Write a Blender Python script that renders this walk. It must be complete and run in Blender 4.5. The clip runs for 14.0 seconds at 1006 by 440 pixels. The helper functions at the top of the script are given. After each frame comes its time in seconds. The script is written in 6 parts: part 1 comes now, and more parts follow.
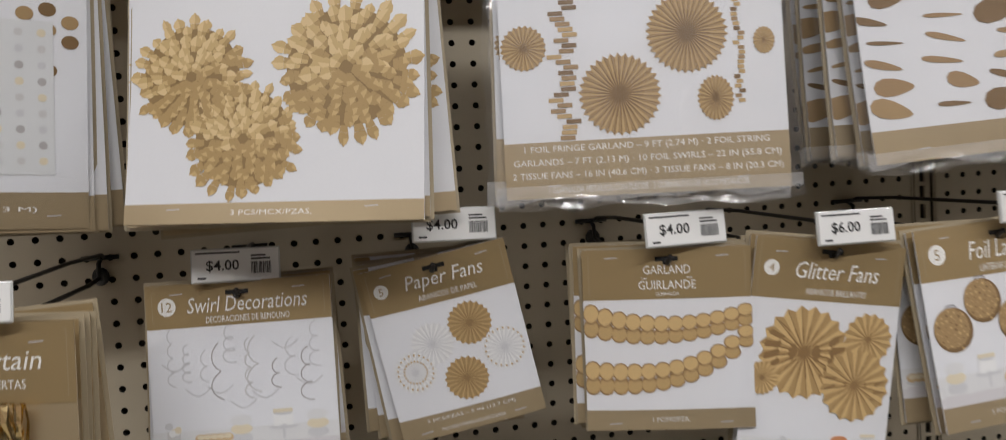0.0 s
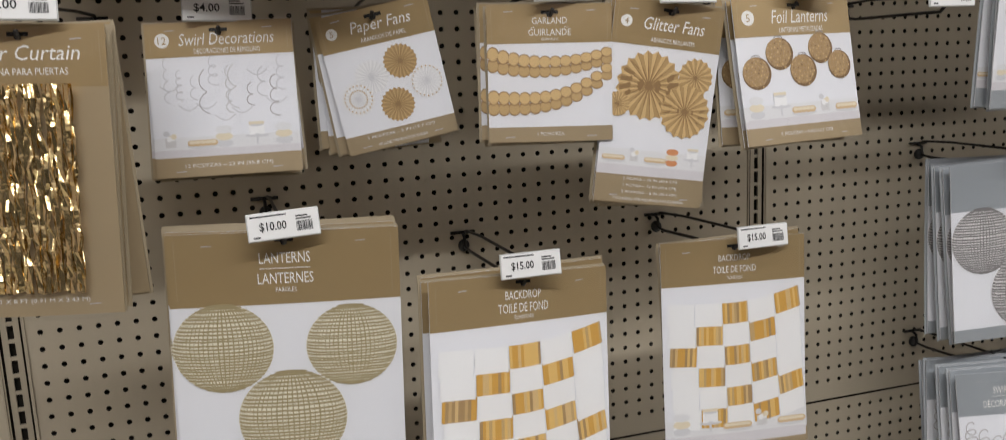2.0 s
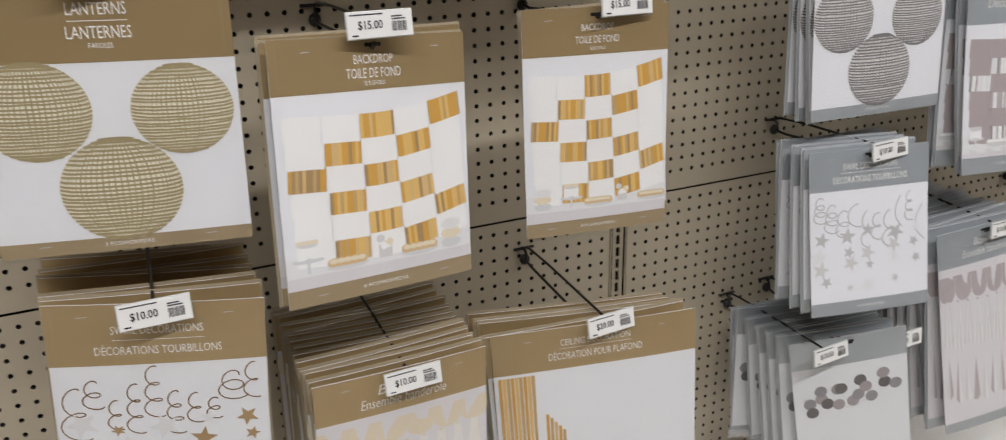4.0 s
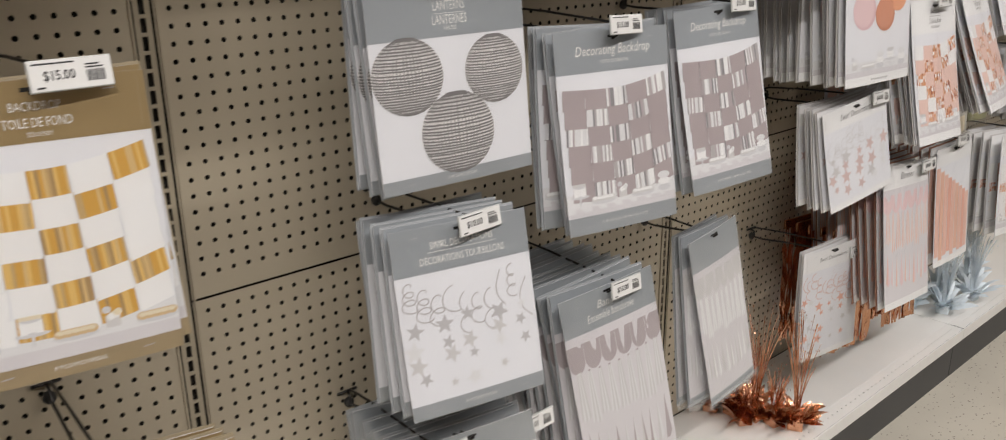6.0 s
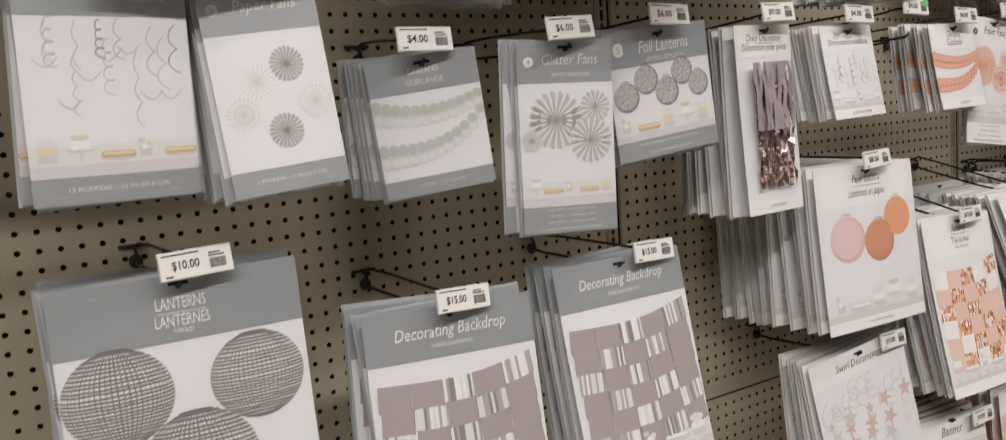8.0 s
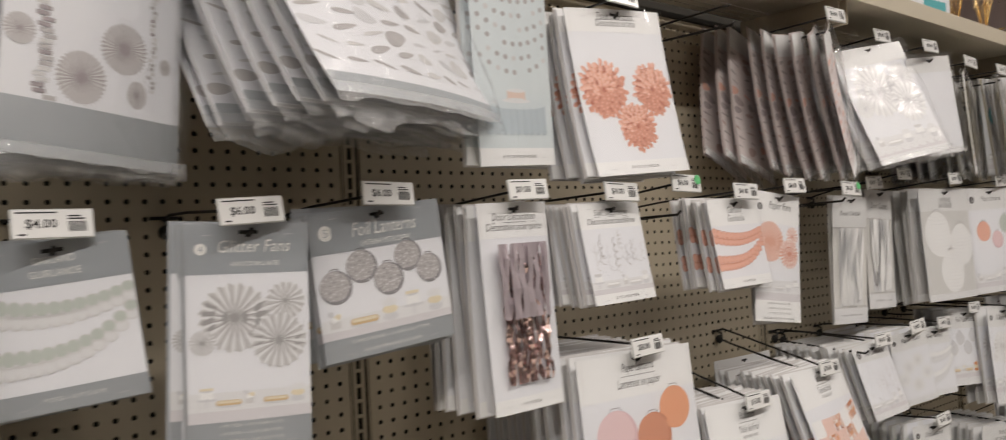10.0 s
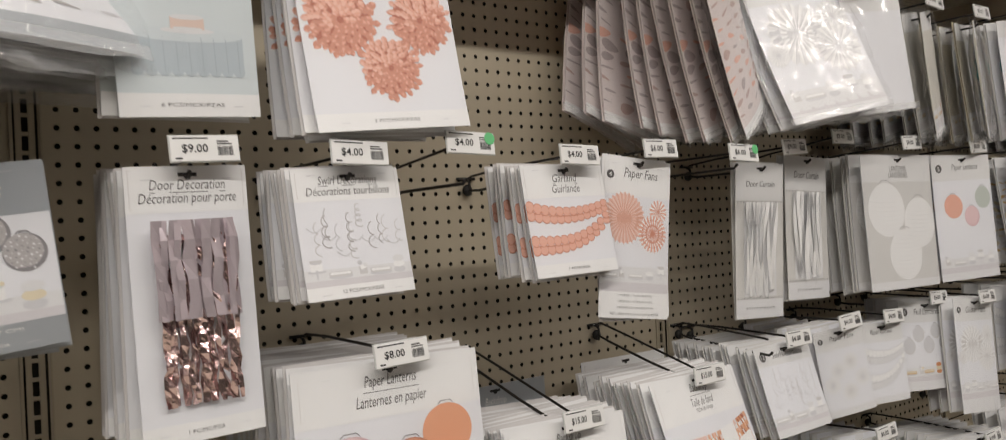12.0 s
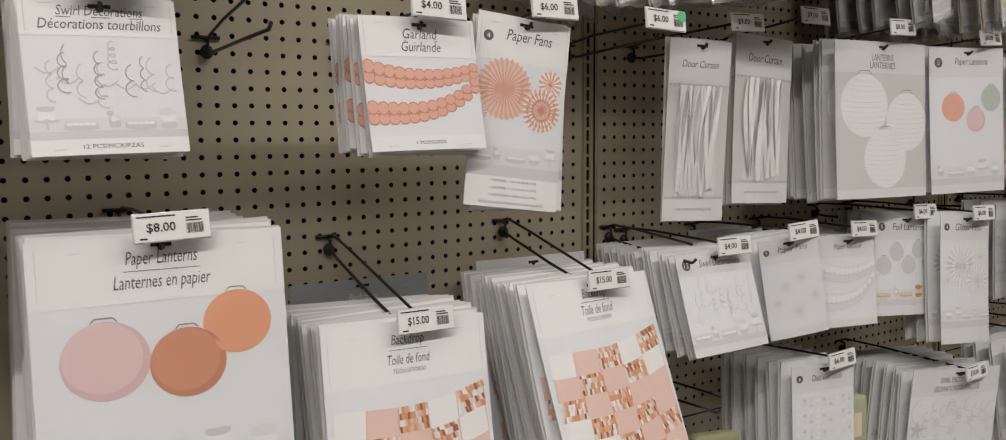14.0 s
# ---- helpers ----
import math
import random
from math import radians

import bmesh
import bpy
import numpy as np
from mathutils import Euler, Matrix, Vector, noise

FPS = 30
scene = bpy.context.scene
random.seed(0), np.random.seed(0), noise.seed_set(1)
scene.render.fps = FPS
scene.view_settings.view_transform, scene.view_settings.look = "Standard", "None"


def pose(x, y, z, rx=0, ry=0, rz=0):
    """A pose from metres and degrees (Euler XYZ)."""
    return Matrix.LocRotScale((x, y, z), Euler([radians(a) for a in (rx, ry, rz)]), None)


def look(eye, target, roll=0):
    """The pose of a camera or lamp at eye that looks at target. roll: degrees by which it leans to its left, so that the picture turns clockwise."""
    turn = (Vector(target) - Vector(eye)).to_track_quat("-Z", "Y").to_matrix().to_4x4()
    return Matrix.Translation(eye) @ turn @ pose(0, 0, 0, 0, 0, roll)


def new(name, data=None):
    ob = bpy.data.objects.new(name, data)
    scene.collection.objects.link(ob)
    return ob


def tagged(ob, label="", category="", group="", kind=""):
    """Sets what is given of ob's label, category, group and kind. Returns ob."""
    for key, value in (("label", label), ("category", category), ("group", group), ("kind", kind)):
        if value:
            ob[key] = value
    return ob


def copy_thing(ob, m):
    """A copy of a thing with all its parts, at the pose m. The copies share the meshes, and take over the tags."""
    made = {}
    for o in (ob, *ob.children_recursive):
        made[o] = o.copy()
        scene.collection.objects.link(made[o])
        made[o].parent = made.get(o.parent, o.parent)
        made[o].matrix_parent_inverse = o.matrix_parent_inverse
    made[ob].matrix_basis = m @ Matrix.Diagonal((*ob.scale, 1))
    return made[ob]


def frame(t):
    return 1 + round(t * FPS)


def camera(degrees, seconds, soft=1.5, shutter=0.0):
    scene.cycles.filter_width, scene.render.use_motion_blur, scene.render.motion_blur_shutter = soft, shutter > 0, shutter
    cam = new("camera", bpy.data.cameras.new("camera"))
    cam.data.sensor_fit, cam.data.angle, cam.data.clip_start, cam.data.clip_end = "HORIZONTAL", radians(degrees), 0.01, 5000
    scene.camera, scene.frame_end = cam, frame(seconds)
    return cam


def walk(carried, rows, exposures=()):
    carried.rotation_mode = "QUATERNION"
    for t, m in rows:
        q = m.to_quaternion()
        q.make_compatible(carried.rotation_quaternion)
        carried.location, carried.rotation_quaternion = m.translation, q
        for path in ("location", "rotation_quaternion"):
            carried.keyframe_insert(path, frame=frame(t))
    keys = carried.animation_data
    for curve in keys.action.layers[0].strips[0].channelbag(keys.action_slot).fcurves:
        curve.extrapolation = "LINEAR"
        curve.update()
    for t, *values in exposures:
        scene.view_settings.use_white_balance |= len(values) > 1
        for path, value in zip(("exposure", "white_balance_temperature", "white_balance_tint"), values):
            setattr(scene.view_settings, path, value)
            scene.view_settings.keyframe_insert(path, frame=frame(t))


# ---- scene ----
cam = camera(60.3, 14.0, soft=0.95, shutter=0.3)
PATH = [
    (0, (0.4, -1.051, 1.757), (0.813, 0.901, 1.617), -3.4),
    (0.5, (0.349, -1.189, 1.64), (0.885, 0.737, 1.649), -3.3),
    (1, (0.314, -1.278, 1.63), (0.907, 0.629, 1.522), -3.0),
    (1.5, (0.311, -1.325, 1.602), (0.902, 0.571, 1.366), -2.7),
    (2, (0.31, -1.337, 1.582), (0.908, 0.541, 1.239), -2.4),
    (2.2, (0.318, -1.34, 1.568), (0.915, 0.528, 1.177), -2.5),
    (4.3, (0.371, -1.322, 1.474), (1.252, 0.316, 0.738), -0.8),
    (4.5, (0.384, -1.322, 1.471), (1.347, 0.269, 0.734), -0.6),
    (5, (0.481, -1.307, 1.463), (1.645, 0.154, 0.749), -0.1),
    (5.5, (0.631, -1.278, 1.458), (1.869, 0.152, 0.809), -0.1),
    (6, (0.766, -1.255, 1.465), (2.031, 0.159, 0.833), -0.7),
    (6.5, (0.937, -1.22, 1.477), (2.238, 0.197, 0.93), -1.1),
    (7, (1.099, -1.212, 1.496), (2.382, 0.242, 1.011), -2.4),
    (7.5, (1.261, -1.252, 1.519), (2.382, 0.354, 1.112), -3.2),
    (7.7, (1.302, -1.257, 1.531), (2.396, 0.384, 1.198), -3.1),
    (9.8, (1.598, -1.287, 1.615), (2.829, 0.288, 1.667), -2.8),
    (10, (1.664, -1.273, 1.614), (2.98, 0.232, 1.666), -2.8),
    (10.5, (1.824, -1.261, 1.615), (3.182, 0.206, 1.684), -2.6),
    (11, (1.994, -1.293, 1.614), (3.327, 0.196, 1.688), -2.6),
    (11.5, (2.145, -1.326, 1.612), (3.376, 0.248, 1.673), -2.5),
    (12, (2.242, -1.307, 1.595), (3.451, 0.285, 1.595), -2.6),
    (12.5, (2.356, -1.267, 1.568), (3.521, 0.354, 1.442), -2.5),
    (13, (2.446, -1.237, 1.545), (3.595, 0.393, 1.389), -2.4),
    (13.5, (2.529, -1.266, 1.537), (3.663, 0.372, 1.362), -1.7),
    (14, (2.608, -1.305, 1.521), (3.696, 0.362, 1.331), -0.4),
]
walk(cam, [(t, look(eye, target, roll)) for t, eye, target, roll in PATH], [(0, -0.36, 6250, 11), (0.5, -0.33, 6250, 11), (1.5, -0.15, 6200, 11), (5, -0.02, 6300, 11), (6.5, 0.02, 6650, 12), (7.7, -0.02, 6700, 12), (10, -0.13, 6750, 12), (14, -0.21, 6600, 10)])

# ---------- light: rows of tube lights over the aisle ----------
world = bpy.data.worlds.new("world")
scene.world = world
world.use_nodes = True
world.node_tree.nodes["Background"].inputs[0].default_value = (0.9, 0.95, 1.0, 1)
world.node_tree.nodes["Background"].inputs[1].default_value = 0.05
CEILING = 4.6


def area(name, x, y, z, sx, sy, watts, colour=(1.0, 0.965, 0.92)):
    d = bpy.data.lights.new(name, "AREA")
    d.shape, d.size, d.size_y, d.energy, d.color = "RECTANGLE", sx, sy, watts, colour
    ob = new(name, d)
    ob.location = (x, y, z)
    return ob


FIXTURES = ((-0.3, -1.7, 5.4, 24), (-0.3, -3.4, 5.4, 232), (5.2, -1.7, 5.2, 30), (5.2, -3.4, 5.2, 148), (4.6, 1.6, 9.0, 170))  # middle x, y, length, watts
for fx, fy, length, watts in FIXTURES:
    area("tube_light", fx, fy, CEILING - 0.09, length, 0.16, watts)

# ---------- materials ----------
MATS = {}


def nodes_of(name):
    m = bpy.data.materials.new(name)
    m.use_nodes = True
    t = m.node_tree
    return m, t, t.nodes["Principled BSDF"]


def node(t, kind, **kw):
    n = t.nodes.new(kind)
    for k, v in kw.items():
        n.inputs[k.replace("_", " ")].default_value = v
    return n


def surface(name, rgb, rough=0.5, metal=0.0, coat=0.0, grain=400.0, amount=0.08, stain=6.0, stain_amount=0.08, bump=0.0,
            bump_scale=60.0, coat_rough=0.12):
    """A painted, printed or metal surface: its colour varied by fine grain and broad stains, with relief."""
    if name in MATS:
        return MATS[name]
    m, t, b = nodes_of(name)
    co = t.nodes.new("ShaderNodeTexCoord")
    fine, broad = node(t, "ShaderNodeTexNoise", Scale=grain, Detail=2.0), node(t, "ShaderNodeTexNoise", Scale=stain, Detail=3.0)
    mul, add = t.nodes.new("ShaderNodeMath"), t.nodes.new("ShaderNodeMath")
    mul.operation, add.operation = "MULTIPLY_ADD", "MULTIPLY_ADD"
    mul.inputs[1].default_value, mul.inputs[2].default_value = amount, 1 - amount / 2 - stain_amount / 2
    add.inputs[1].default_value = stain_amount
    for n in (fine, broad):
        t.links.new(co.outputs["Object"], n.inputs["Vector"])
    t.links.new(fine.outputs[0], mul.inputs[0])
    t.links.new(broad.outputs[0], add.inputs[0])
    t.links.new(mul.outputs[0], add.inputs[2])
    sc = t.nodes.new("ShaderNodeVectorMath")
    sc.operation = "SCALE"
    sc.inputs[0].default_value = rgb
    t.links.new(add.outputs[0], sc.inputs["Scale"])
    t.links.new(sc.outputs[0], b.inputs["Base Color"])
    b.inputs["Roughness"].default_value, b.inputs["Metallic"].default_value = rough, metal
    b.inputs["Coat Weight"].default_value, b.inputs["Coat Roughness"].default_value = coat, coat_rough
    if bump:
        n = node(t, "ShaderNodeTexNoise", Scale=bump_scale, Detail=2.0)
        t.links.new(co.outputs["Object"], n.inputs["Vector"])
        bp = node(t, "ShaderNodeBump", Strength=bump, Distance=0.01)
        t.links.new(n.outputs[0], bp.inputs["Height"])
        t.links.new(bp.outputs[0], b.inputs["Normal"])
        t.links.new(bp.outputs[0], b.inputs["Coat Normal"])
    MATS[name] = m
    return m


def ink(rgb):
    """Print on card, under a thin gloss."""
    return surface("ink_%d_%d_%d" % tuple(int(c * 255) for c in rgb), rgb, 0.5, 0, 0.1, 500, 0.06, 14, 0.07, 0.12, 18, 0.2)


def foil(rgb, name):
    return surface(name, rgb, 0.24, 1.0, 0, 300, 0.12, 30, 0.2, 0.35, 60)





def film(name="clear_film", gloss=0.5, rough=0.07, tint=(1, 1, 1), base=0.0, crease=0.0, haze=0.0):
    """Thin clear plastic: lets light straight through, with wrinkled gloss."""
    if name in MATS:
        return MATS[name]
    m, t, b = nodes_of(name)
    out = t.nodes["Material Output"]
    t.nodes.remove(b)
    tr, gl = t.nodes.new("ShaderNodeBsdfTransparent"), t.nodes.new("ShaderNodeBsdfGlossy")
    tr.inputs[0].default_value = (*tint, 1)
    gl.inputs["Roughness"].default_value = rough
    co = t.nodes.new("ShaderNodeTexCoord")
    n = node(t, "ShaderNodeTexNoise", Scale=14.0, Detail=2.0, Distortion=0.6)
    mp = t.nodes.new("ShaderNodeMapping")
    mp.inputs["Scale"].default_value = (1.0, 1.0, 0.45)
    t.links.new(co.outputs["Object"], mp.inputs[0])
    t.links.new(mp.outputs[0], n.inputs["Vector"])
    bp = node(t, "ShaderNodeBump", Strength=0.35, Distance=0.02)
    t.links.new(n.outputs[0], bp.inputs["Height"])
    if crease:
        v = node(t, "ShaderNodeTexVoronoi", Scale=26.0, Randomness=1.0)
        t.links.new(mp.outputs[0], v.inputs["Vector"])
        fold = node(t, "ShaderNodeBump", Strength=crease, Distance=0.02)
        t.links.new(v.outputs["Distance"], fold.inputs["Height"])
        t.links.new(bp.outputs[0], fold.inputs["Normal"])
        bp = fold
    t.links.new(bp.outputs[0], gl.inputs["Normal"])
    fr = node(t, "ShaderNodeFresnel", IOR=1.45)
    t.links.new(bp.outputs[0], fr.inputs["Normal"])
    k = t.nodes.new("ShaderNodeMath")
    k.operation = "MULTIPLY_ADD"
    k.inputs[1].default_value, k.inputs[2].default_value = gloss, base
    t.links.new(fr.outputs[0], k.inputs[0])
    mx = t.nodes.new("ShaderNodeMixShader")
    t.links.new(k.outputs[0], mx.inputs[0])
    body = tr
    if haze:
        body, milk = t.nodes.new("ShaderNodeMixShader"), t.nodes.new("ShaderNodeBsdfDiffuse")
        body.inputs[0].default_value = haze
        milk.inputs[0].default_value = (0.8, 0.8, 0.8, 1)
        t.links.new(tr.outputs[0], body.inputs[1])
        t.links.new(milk.outputs[0], body.inputs[2])
    t.links.new(body.outputs[0], mx.inputs[1])
    t.links.new(gl.outputs[0], mx.inputs[2])
    t.links.new(mx.outputs[0], out.inputs[0])
    MATS[name] = m
    return m


def vinyl():
    m, t, b = nodes_of("speckled_vinyl")
    co = t.nodes.new("ShaderNodeTexCoord")
    v = node(t, "ShaderNodeTexVoronoi", Scale=60.0, Randomness=1.0)
    n = node(t, "ShaderNodeTexNoise", Scale=3.0, Detail=4.0)
    ramp = t.nodes.new("ShaderNodeValToRGB")
    e = ramp.color_ramp.elements
    e[0].position, e[0].color = 0.10, (0.16, 0.12, 0.09, 1)
    e[1].position, e[1].color = 0.2, (0.62, 0.58, 0.5, 1)
    mix = t.nodes.new("ShaderNodeMix")
    mix.data_type, mix.blend_type = "RGBA", "MULTIPLY"
    mix.inputs["Factor"].default_value = 0.25
    for a in (v, n):
        t.links.new(co.outputs["Object"], a.inputs["Vector"])
    t.links.new(v.outputs["Distance"], ramp.inputs[0])
    t.links.new(ramp.outputs[0], mix.inputs["A"])
    t.links.new(n.outputs[0], mix.inputs["B"])
    t.links.new(mix.outputs["Result"], b.inputs["Base Color"])
    b.inputs["Roughness"].default_value = 0.28
    return m


PEG = surface("tan_enamel", (0.468, 0.410, 0.310), 0.38, 0, 0, 900, 0.05, 3, 0.10, 0.05, 500)
# near-black: shade in and behind the peg holes, put into the colour
PEGDARK = surface("hole_shade", (0.03, 0.026, 0.02), 0.9)
STRIP = surface("upright_enamel", (0.41, 0.356, 0.266), 0.4, 0.0, 0, 900, 0.05, 4, 0.12)
DECK = surface("white_enamel", (0.80, 0.79, 0.77), 0.35, 0, 0.2, 600, 0.04, 5, 0.1, 0.03, 300)
KICK = surface("charcoal_kick", (0.055, 0.055, 0.055), 0.5, 0, 0, 600, 0.2, 6, 0.3)
SHELFMAT = surface("shelf_enamel", (0.56, 0.505, 0.405), 0.4, 0, 0, 800, 0.05, 4, 0.1)
BLACK = surface("black_wire", (0.022, 0.019, 0.017), 0.38, 0.3, 0.1, 400, 0.2, 30, 0.2)
NYLON = surface("black_plastic", (0.015, 0.014, 0.013), 0.45)
PAPER = surface("white_card", (0.745, 0.752, 0.785), 0.5, 0, 0.1, 500, 0.03, 10, 0.05, 0.12, 16, 0.25)
TAGM = surface("tag_white", (0.82, 0.82, 0.81), 0.3, 0, 0.5, 500, 0.03, 30, 0.04)
TAGBACK = surface("tag_holder", (0.62, 0.63, 0.62), 0.25, 0, 0.6)
INKBLACK = surface("tag_ink", (0.02, 0.02, 0.022), 0.5)
FILM = film(base=0.015)
BAG = film("crumpled_bag_film", 0.4, 0.10, base=0.016, crease=0.10, haze=0.03)
FOOT = film("gathered_bag_film", 0.6, 0.12, base=0.08, crease=0.22, haze=0.26)
WALLM = surface("store_wall", (0.62, 0.54, 0.53), 0.7, 0, 0, 80, 0.05, 1.5, 0.1)
CEILM = surface("ceiling_tile", (0.45, 0.44, 0.43), 0.8, 0, 0, 200, 0.1, 2, 0.06)
DARKPAINT = surface("opposite_unit", (0.10, 0.095, 0.09), 0.6, 0, 0, 60, 0.1, 4, 0.5)

# ---------- mesh helpers ----------


def mesh_object(name, verts, faces, mats, index=None, smooth=False, shadow=True):
    me = bpy.data.meshes.new(name)
    me.from_pydata([tuple(v) for v in verts], [], [tuple(f) for f in faces])
    for m in mats if isinstance(mats, (list, tuple)) else [mats]:
        me.materials.append(m)
    if index is not None:
        me.polygons.foreach_set("material_index", index)
    if smooth:
        me.polygons.foreach_set("use_smooth", [True] * len(me.polygons))
    me.update()
    ob = new(name, me)
    ob.visible_shadow = shadow
    return ob


def box_data(x0, x1, y0, y1, z0, z1, bevel=0.0):
    bm = bmesh.new()
    bmesh.ops.create_cube(bm, size=1)
    for v in bm.verts:
        v.co = ((x0, x1)[v.co.x > 0], (y0, y1)[v.co.y > 0], (z0, z1)[v.co.z > 0])
    if bevel:
        bmesh.ops.bevel(bm, geom=bm.edges[:], offset=bevel, segments=2, affect="EDGES", profile=0.6)
    bm.verts.ensure_lookup_table()
    vs, fs = [v.co.copy() for v in bm.verts], [[v.index for v in f.verts] for f in bm.faces]
    bm.free()
    return vs, fs


def box(name, x0, x1, y0, y1, z0, z1, mat, bevel=0.0, parent=None):
    vs, fs = box_data(min(x0, x1), max(x0, x1), min(y0, y1), max(y0, y1), min(z0, z1), max(z0, z1), bevel)
    ob = mesh_object(name, vs, fs, mat)
    ob.parent = parent
    return ob


def tube_data(points, r, sides=7):
    vs, fs = [], []
    pts = [Vector(p) for p in points]
    for i, p in enumerate(pts):
        d = (pts[min(i + 1, len(pts) - 1)] - pts[max(i - 1, 0)]).normalized()
        a = d.orthogonal().normalized() if abs(d.x) > 0.9 else d.cross(Vector((1, 0, 0))).normalized()
        b = d.cross(a)
        for k in range(sides):
            g = 2 * math.pi * k / sides
            vs.append(p + r * (math.cos(g) * a + math.sin(g) * b))
    for i in range(len(pts) - 1):
        for k in range(sides):
            fs.append((i * sides + k, i * sides + (k + 1) % sides, (i + 1) * sides + (k + 1) % sides, (i + 1) * sides + k))
    fs.append(tuple(range(sides))[::-1])
    fs.append(tuple(range((len(pts) - 1) * sides, len(pts) * sides)))
    return vs, fs


GLYPHS = {}


def lettering(text, size, width=None, spacing=1.0):
    """Flat letters facing -y, centred on the origin: vertices and faces."""
    key = (text, size, width, spacing)
    if key not in GLYPHS:
        c = bpy.data.curves.new("lettering", "FONT")
        c.body, c.size, c.align_x, c.align_y, c.resolution_u, c.space_character = text, size, "CENTER", "CENTER", 2, spacing
        c.fill_mode, c.offset = "FRONT", size * (0.012 if text[:1] == "$" else 0.0)
        c.shear = 0.0 if text.upper() == text else 0.22
        ob = bpy.data.objects.new("lettering", c)
        me = bpy.data.meshes.new_from_object(ob)
        vs = np.array([v.co[:] for v in me.vertices] or [(0, 0, 0)])
        fs = [tuple(p.vertices) for p in me.polygons]
        bpy.data.objects.remove(ob)
        bpy.data.curves.remove(c)
        bpy.data.meshes.remove(me)
        if len(vs):
            vs[:, 0] -= (vs[:, 0].max() + vs[:, 0].min()) / 2
            vs[:, 1] -= (vs[:, 1].max() + vs[:, 1].min()) / 2
            span = np.ptp(vs[:, 0])
            if width and span > 0:
                vs[:, 0] *= width / span
        GLYPHS[key] = (vs[:, 0], vs[:, 1], fs)
    return GLYPHS[key]


class Print:
    """Flat printed shapes on a card: (u, v) from the card's top middle, v down negative; layers lie on one another."""

    def __init__(self, bend):
        self.v, self.f, self.m, self.mats, self.bend = [], [], [], [], bend

    def slot(self, mat):
        if mat not in self.mats:
            self.mats.append(mat)
        return self.mats.index(mat)

    def poly(self, pts, mat, layer=1):
        n = len(self.v)
        for u, v in pts:
            self.v.append((u, -0.0003 - 0.00007 * layer + self.bend(u, v), v))
        self.f.append(tuple(range(n, n + len(pts))))
        self.m.append(self.slot(mat))

    def disc(self, u, v, ru, rv, mat, layer=1, n=28):
        k, m = len(self.v), self.slot(mat)
        rings = 3 if ru > 0.012 else 1
        pts = [(u, v)] + [(u + q / rings * ru * math.cos(2 * math.pi * a / n), v + q / rings * rv * math.sin(2 * math.pi * a / n)) for q in range(1, rings + 1) for a in range(n)]
        for a, c in pts:
            self.v.append((a, -0.0003 - 0.00007 * layer + self.bend(a, c), c))
        for a in range(n):
            d = (a + 1) % n
            self.f.append((k, k + 1 + a, k + 1 + d))
            for q in range(rings - 1):
                o = k + 1 + q * n
                self.f.append((o + a, o + n + a, o + n + d, o + d))
        self.m.extend([m] * (n * rings))

    def rect(self, u0, u1, v0, v1, mat, layer=1, step=0.03):
        nu = max(1, int(abs(u1 - u0) / step))
        nv = max(1, int(abs(v1 - v0) / step))
        for i in range(nu):
            for j in range(nv):
                a, b = u0 + (u1 - u0) * i / nu, u0 + (u1 - u0) * (i + 1) / nu
                c, d = v0 + (v1 - v0) * j / nv, v0 + (v1 - v0) * (j + 1) / nv
                self.poly([(a, c), (b, c), (b, d), (a, d)], mat, layer)

    def line(self, pts, wd, mat, layer=1):
        for (a, b), (c, d) in zip(pts, pts[1:]):
            l = math.hypot(c - a, d - b) or 1e-6
            x, y = -(d - b) / l * wd / 2, (c - a) / l * wd / 2
            self.poly([(a - x, b - y), (c - x, d - y), (c + x, d + y), (a + x, b + y)], mat, layer)

    def text(self, body, u, v, size, mat, width=None, layer=3, turn=0.0):
        xs, ys, fs = lettering(body, size, width)
        n, c, s, k = len(self.v), math.cos(turn), math.sin(turn), self.slot(mat)
        for x, y in zip(xs, ys):
            a, b = u + c * x - s * y, v + s * x + c * y
            self.v.append((a, -0.0003 - 0.00007 * layer + self.bend(a, b), b))
        for f in fs:
            self.f.append(tuple(i + n for i in f))
            self.m.append(k)

    def make(self, name, parent):
        if not self.f:
            return None
        ob = mesh_object(name, self.v, self.f, self.mats, self.m)
        ob.parent = parent
        return ob


# ---------- pictures printed on the packages ----------
GOLD, GOLD2, GOLD3 = ink((0.37, 0.245, 0.115)), ink((0.50, 0.345, 0.155)), ink((0.20, 0.12, 0.05))
TAN, TAN2 = ink((0.61, 0.43, 0.20)), ink((0.33, 0.21, 0.10))
GREY, GREY2, GREY3 = ink((0.44, 0.42, 0.42)), ink((0.60, 0.59, 0.59)), ink((0.26, 0.25, 0.26))
ROSE, ROSE2, ROSE3 = ink((0.58, 0.255, 0.18)), ink((0.74, 0.42, 0.33)), ink((0.38, 0.13, 0.075))
PALEROSE = ink((0.76, 0.50, 0.42))
BLUSH = ink((0.76, 0.56, 0.50))
COPPERINK = ink((0.66, 0.33, 0.17))
PINK, CORAL = ink((0.73, 0.55, 0.56)), ink((0.62, 0.30, 0.20))
WHITE, WHITE2, SHADE = ink((0.80, 0.80, 0.80)), ink((0.70, 0.70, 0.71)), ink((0.60, 0.60, 0.62))
SAGE = ink((0.50, 0.54, 0.50))
CREAM, MACARON = ink((0.72, 0.64, 0.48)), ink((0.62, 0.27, 0.12))
MAUVE, MAUVE2 = ink((0.33, 0.29, 0.30)), ink((0.43, 0.38, 0.39))
LET_LIGHT, LET_DARK = ink((0.82, 0.81, 0.78)), ink((0.10, 0.095, 0.095))
